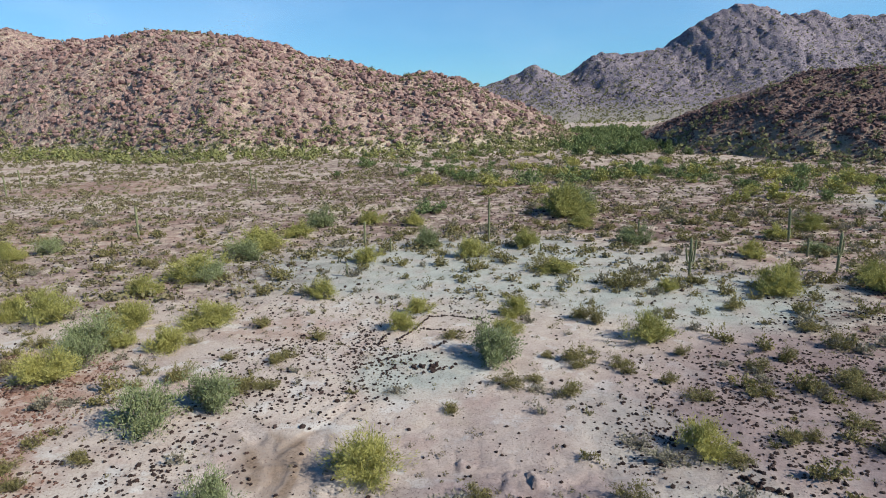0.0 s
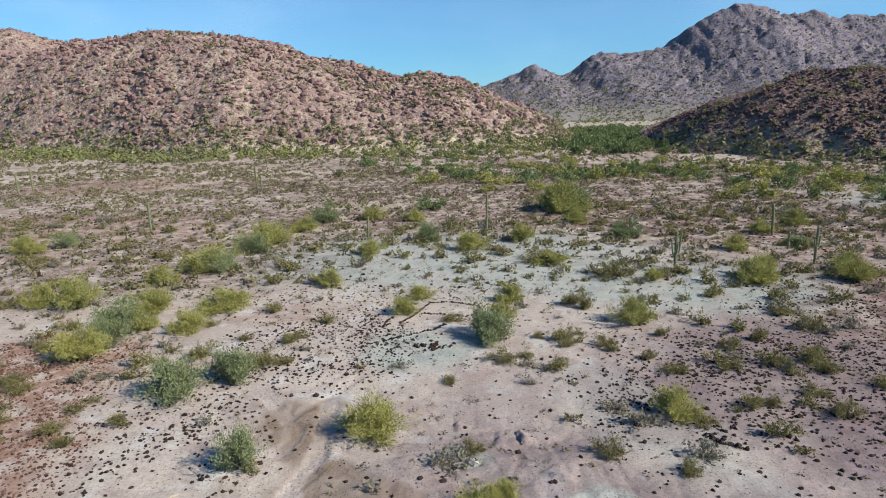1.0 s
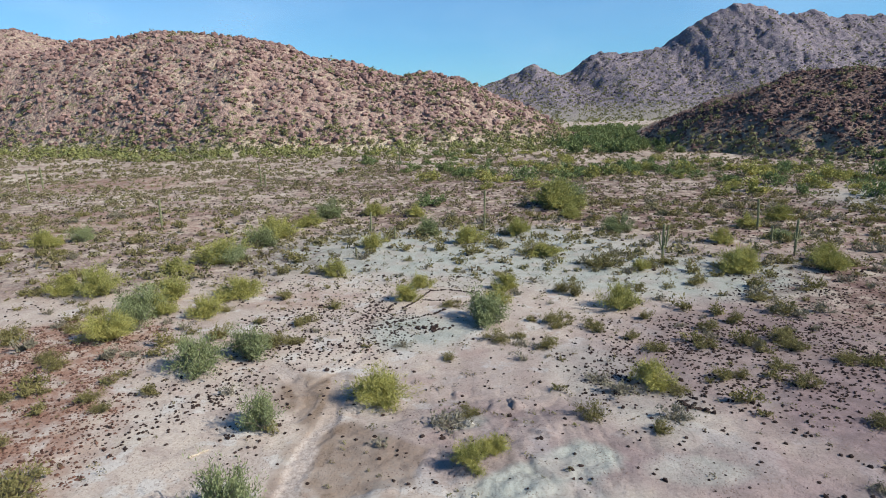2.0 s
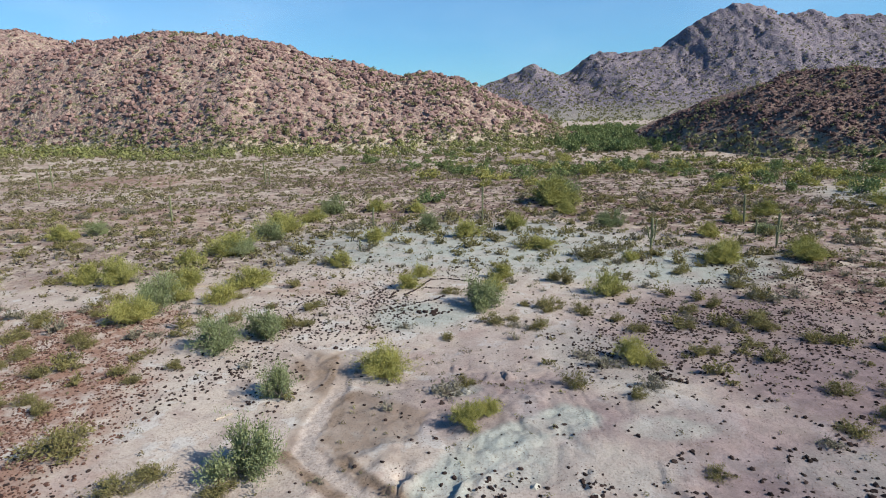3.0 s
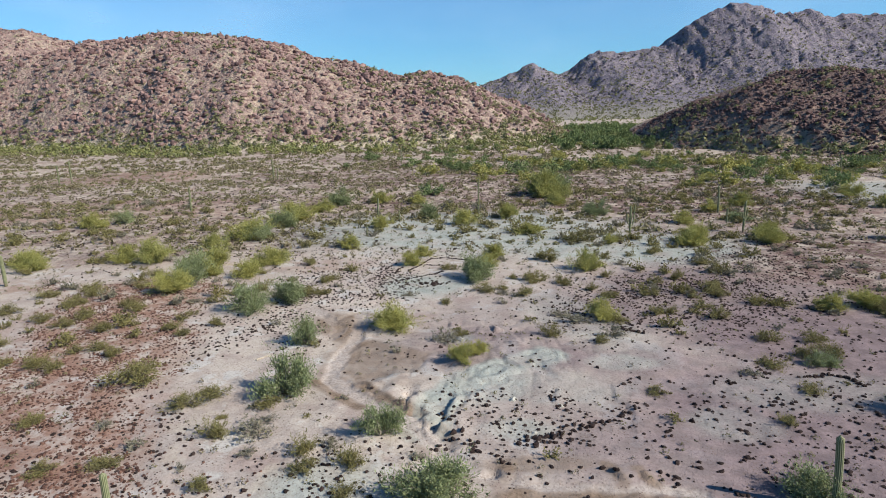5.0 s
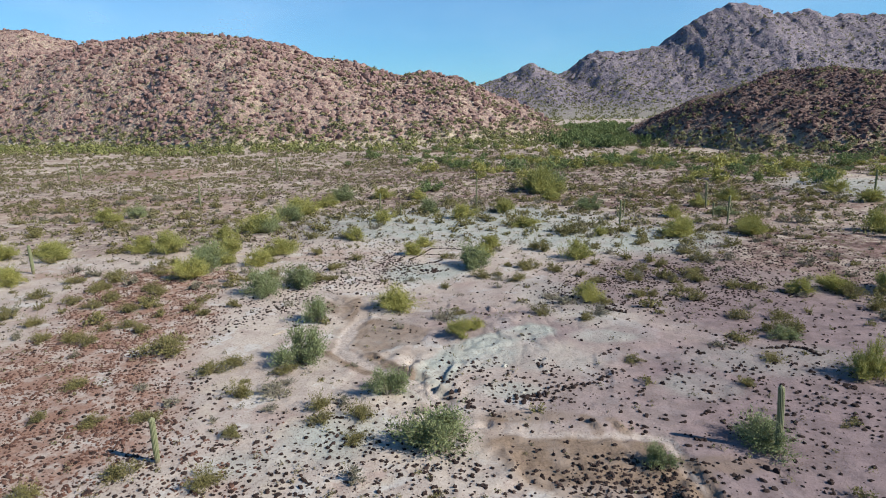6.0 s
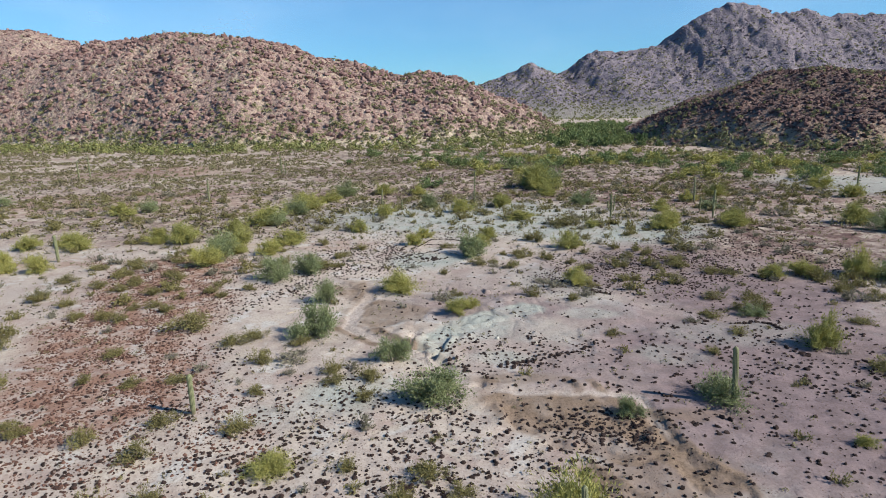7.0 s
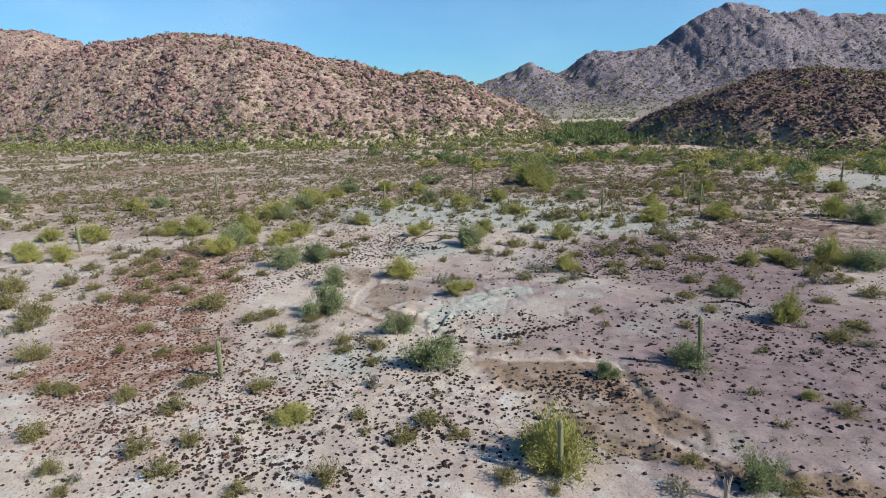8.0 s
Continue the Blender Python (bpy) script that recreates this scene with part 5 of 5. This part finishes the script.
def stone_density(x, y):
    """Dark loose stones to the square metre."""
    d = 0.16 + 2.8 * oval(x, y, -6, -2.5, 8, 12) + 0.9 * oval(x, y, -15, -3, 7, 9) + 2.4 * oval(x, y, 23, 36, 13, 9, 20) + 2.2 * oval(x, y, -11, 44, 8, 9) + 1.2 * oval(x, y, 6, 12.5, 6.5, 3.4)
    d = d + 0.5 * oval(x, y, 26, 3, 11, 11) + 0.5 * oval(x, y, 24, 13, 9, 6) + 1.7 * oval(x, y, -17, 28, 6.5, 7) + 4.5 * oval(x, y, 10, 1, 4, 2.6) + 1.2 * oval(x, y, -21, 6, 7, 10) + 1.6 * oval(x, y, 3, -4, 6, 6)
    d = d + 3.0 * np.exp(-line_distance(x, y, BANK_SOUTH) / 1.2) + 2.0 * np.exp(-line_distance(x, y, BANK_LOWER) / 0.9)
    d = d + 0.8 * pavement(x, y) + 0.5 * oval(x, y, -10, 62, 16, 12) + 0.9 * oval(x, y, 40, 44, 14, 12)
    d = d * (0.5 + 0.7 * smooth(-0.25, 0.3, fbm(x / 2.6, y / 2.6, 3, 77)))
    bare = np.clip(oval(x, y, -15.5, 18.5, 3.4, 8, 20) + oval(x, y, -1, 51, 3.6, 4.0, 0, 0.15) + trails(x, y) + oval(x, y, -9.5, 12, 2, 3), 0, 1)
    return 3.3 * d * (1 - 0.93 * bare)


def loose_stones(name, label, n, xs, ys, density, most, sizes, material):
    x, y = strew(n, xs, ys, lambda x, y: density(x, y) / most * (np.abs(x) < 26 + 0.75 * (y + 14)), STONE_RNG)
    s = sizes[0] + (sizes[1] - sizes[0]) * STONE_RNG.random(len(x)) ** 1.6
    me = stones_mesh(name, np.stack([x, y, ground_z(x, y) - 0.1 * s], 1), s, material, STONE_RNG, 0.72)
    tagged(new(name, me), label, "stones", kind="stuff")


loose_stones("loose_stones", "dark varnished basalt stones strewn over pale soil", 225000, (-46, 52), (-48, 62), stone_density, 21.0, (0.09, 0.31), STONE)


def large_stone_density(x, y):
    return (0.08 + oval(x, y, 22, 9, 17, 16) + oval(x, y, 5, 12, 8, 4) + 0.6 * oval(x, y, 2, -2, 6, 8)) * smooth(-0.1, 0.3, fbm(x / 1.6, y / 1.6, 3, 80)) * (1 - trails(x, y))


def on_east_slope(x, y):
    return (x > 2) & (x < 27) & (y > -7) & (y < 17)


loose_stones("large_stones", "larger dark stones lying singly on mauve soil", 15000, (-14, 48), (-14, 42), lambda x, y: large_stone_density(x, y) * ~on_east_slope(x, y), 2.0, (0.18, 0.40), STONE)
SINGLE = random.Random(17)
laid = 0
while laid < 300:
    sx, sy = SINGLE.uniform(2, 27), SINGLE.uniform(-7, 17)
    if float(large_stone_density(sx, sy)) < SINGLE.random():
        continue
    size = 0.18 + 0.24 * SINGLE.random() ** 1.4
    ob = new("stone", SINGLE.choice(STONE_SHAPES))
    ob.matrix_basis = pose(sx, sy, float(ground_z(sx, sy)) - 0.08 * size, SINGLE.uniform(-9, 9), SINGLE.uniform(-9, 9), SINGLE.uniform(0, 360)) @ Matrix.Diagonal((size, size * SINGLE.uniform(0.7, 1.1), size * SINGLE.uniform(0.7, 1.1), 1))
    tagged(ob, ("small " if size < 0.24 else "") + "dark varnished basalt stone on " + ("mauve stony soil" if float(mauve(sx, sy)) > 0.5 else "pale pinkish soil"), "stone", "single stones on the slope")
    laid += 1
loose_stones("plain_stones", "dark stones of the desert pavement on the plain", 14000, (-110, 120), (58, 150), lambda x, y: 0.2 + 1.6 * pavement(x, y), 2.0, (0.14, 0.5), STONE)
loose_stones("red_stones", "small red-brown gravel stones in a reddish patch", 96000, (-46, -10), (-12, 50), lambda x, y: (red_gravel(x, y) + 0.5 * oval(x, y, -18, 0, 11, 8)) * (0.3 + smooth(-0.3, 0.3, fbm(x / 2, y / 2, 3, 79))), 2.2, (0.07, 0.26), RED_STONE)

# pale clods that broke from the clay
for k, (bx, by, size) in enumerate([(1.0, 25.4, 0.85), (5.1, 10.9, 0.4), (4.2, 14.6, 0.7), (7.2, 14.0, 0.6)]):
    ob = new("clay_clod", stones_mesh("clay_clod", [(0, 0, 0)], [size], PALE_STONE, np.random.default_rng(60 + k), 0.55))
    ob.location = (bx, by, float(ground_z(bx, by)) - 0.08)
    tagged(ob, "pale weathered clod of hard clay on soil", "rock", "pale clods")


# ---- dead wood ----
def log(name, label, ax, ay, bx, by, thick, seed):
    rng = np.random.default_rng(seed)
    u = np.linspace(0, 1, 9)[:, None]
    line = np.concatenate([(bx - ax) * (u - 0.5), (by - ay) * (u - 0.5), 0 * u], 1) + rng.normal(size=(9, 3)) * (0.04, 0.04, 0.01)
    mx, my = (ax + bx) / 2, (ay + by) / 2
    line[:, 2] += ground_z(line[:, 0] + mx, line[:, 1] + my) - ground_z(mx, my) + thick * 0.6
    v, f = tubes([(line, thick, thick * 0.4, 0), (np.linspace(line[5], line[5] + (0.3, 0.25, 0.15), 4), thick * 0.5, thick * 0.15, 5)], rng, 6)
    ob = new(name, sheet(name, v, f, DEAD_WOOD, flat=False))
    ob.location = (mx, my, float(ground_z(mx, my)))
    return tagged(ob, label, "dead wood")


log("driftwood", "pale bleached dead branch on gravelly soil", -13.1, 28.2, -11.9, 29.0, 0.05, 1)
log("driftwood", "grey dead branch lying among bushes", -31.2, 51.5, -26.6, 54.3, 0.07, 2)
log("driftwood", "dark dead branch lying on bare soil", -15.1, 22.4, -14.2, 23.1, 0.08, 3)


def dead_ribs(x, y, high):
    """The dry woody ribs of a dead saguaro, still standing."""
    rng = np.random.default_rng(77)
    ob = thing("dead_saguaro", x, y, float(ground_z(x, y)) - 0.05)
    for k in range(11):
        a = 2 * math.pi * k / 11
        foot, tip = np.array((0.10 * math.cos(a), 0.10 * math.sin(a), 0)), np.array((0.2 * math.cos(a), 0.2 * math.sin(a), high * rng.uniform(0.6, 1.0)))
        v, f = tubes([(bezier(foot, foot * 0.8 + (0, 0, high * 0.5), tip, 6), 0.028, 0.012, 0)], rng, 5)
        part("rib", sheet("dead_rib", v, f, DEAD_WOOD, flat=False), ob)
    return tagged(ob, "bleached standing ribs of a dead saguaro cactus", "dead cactus")


dead_ribs(13.5, -11.6, 1.5)
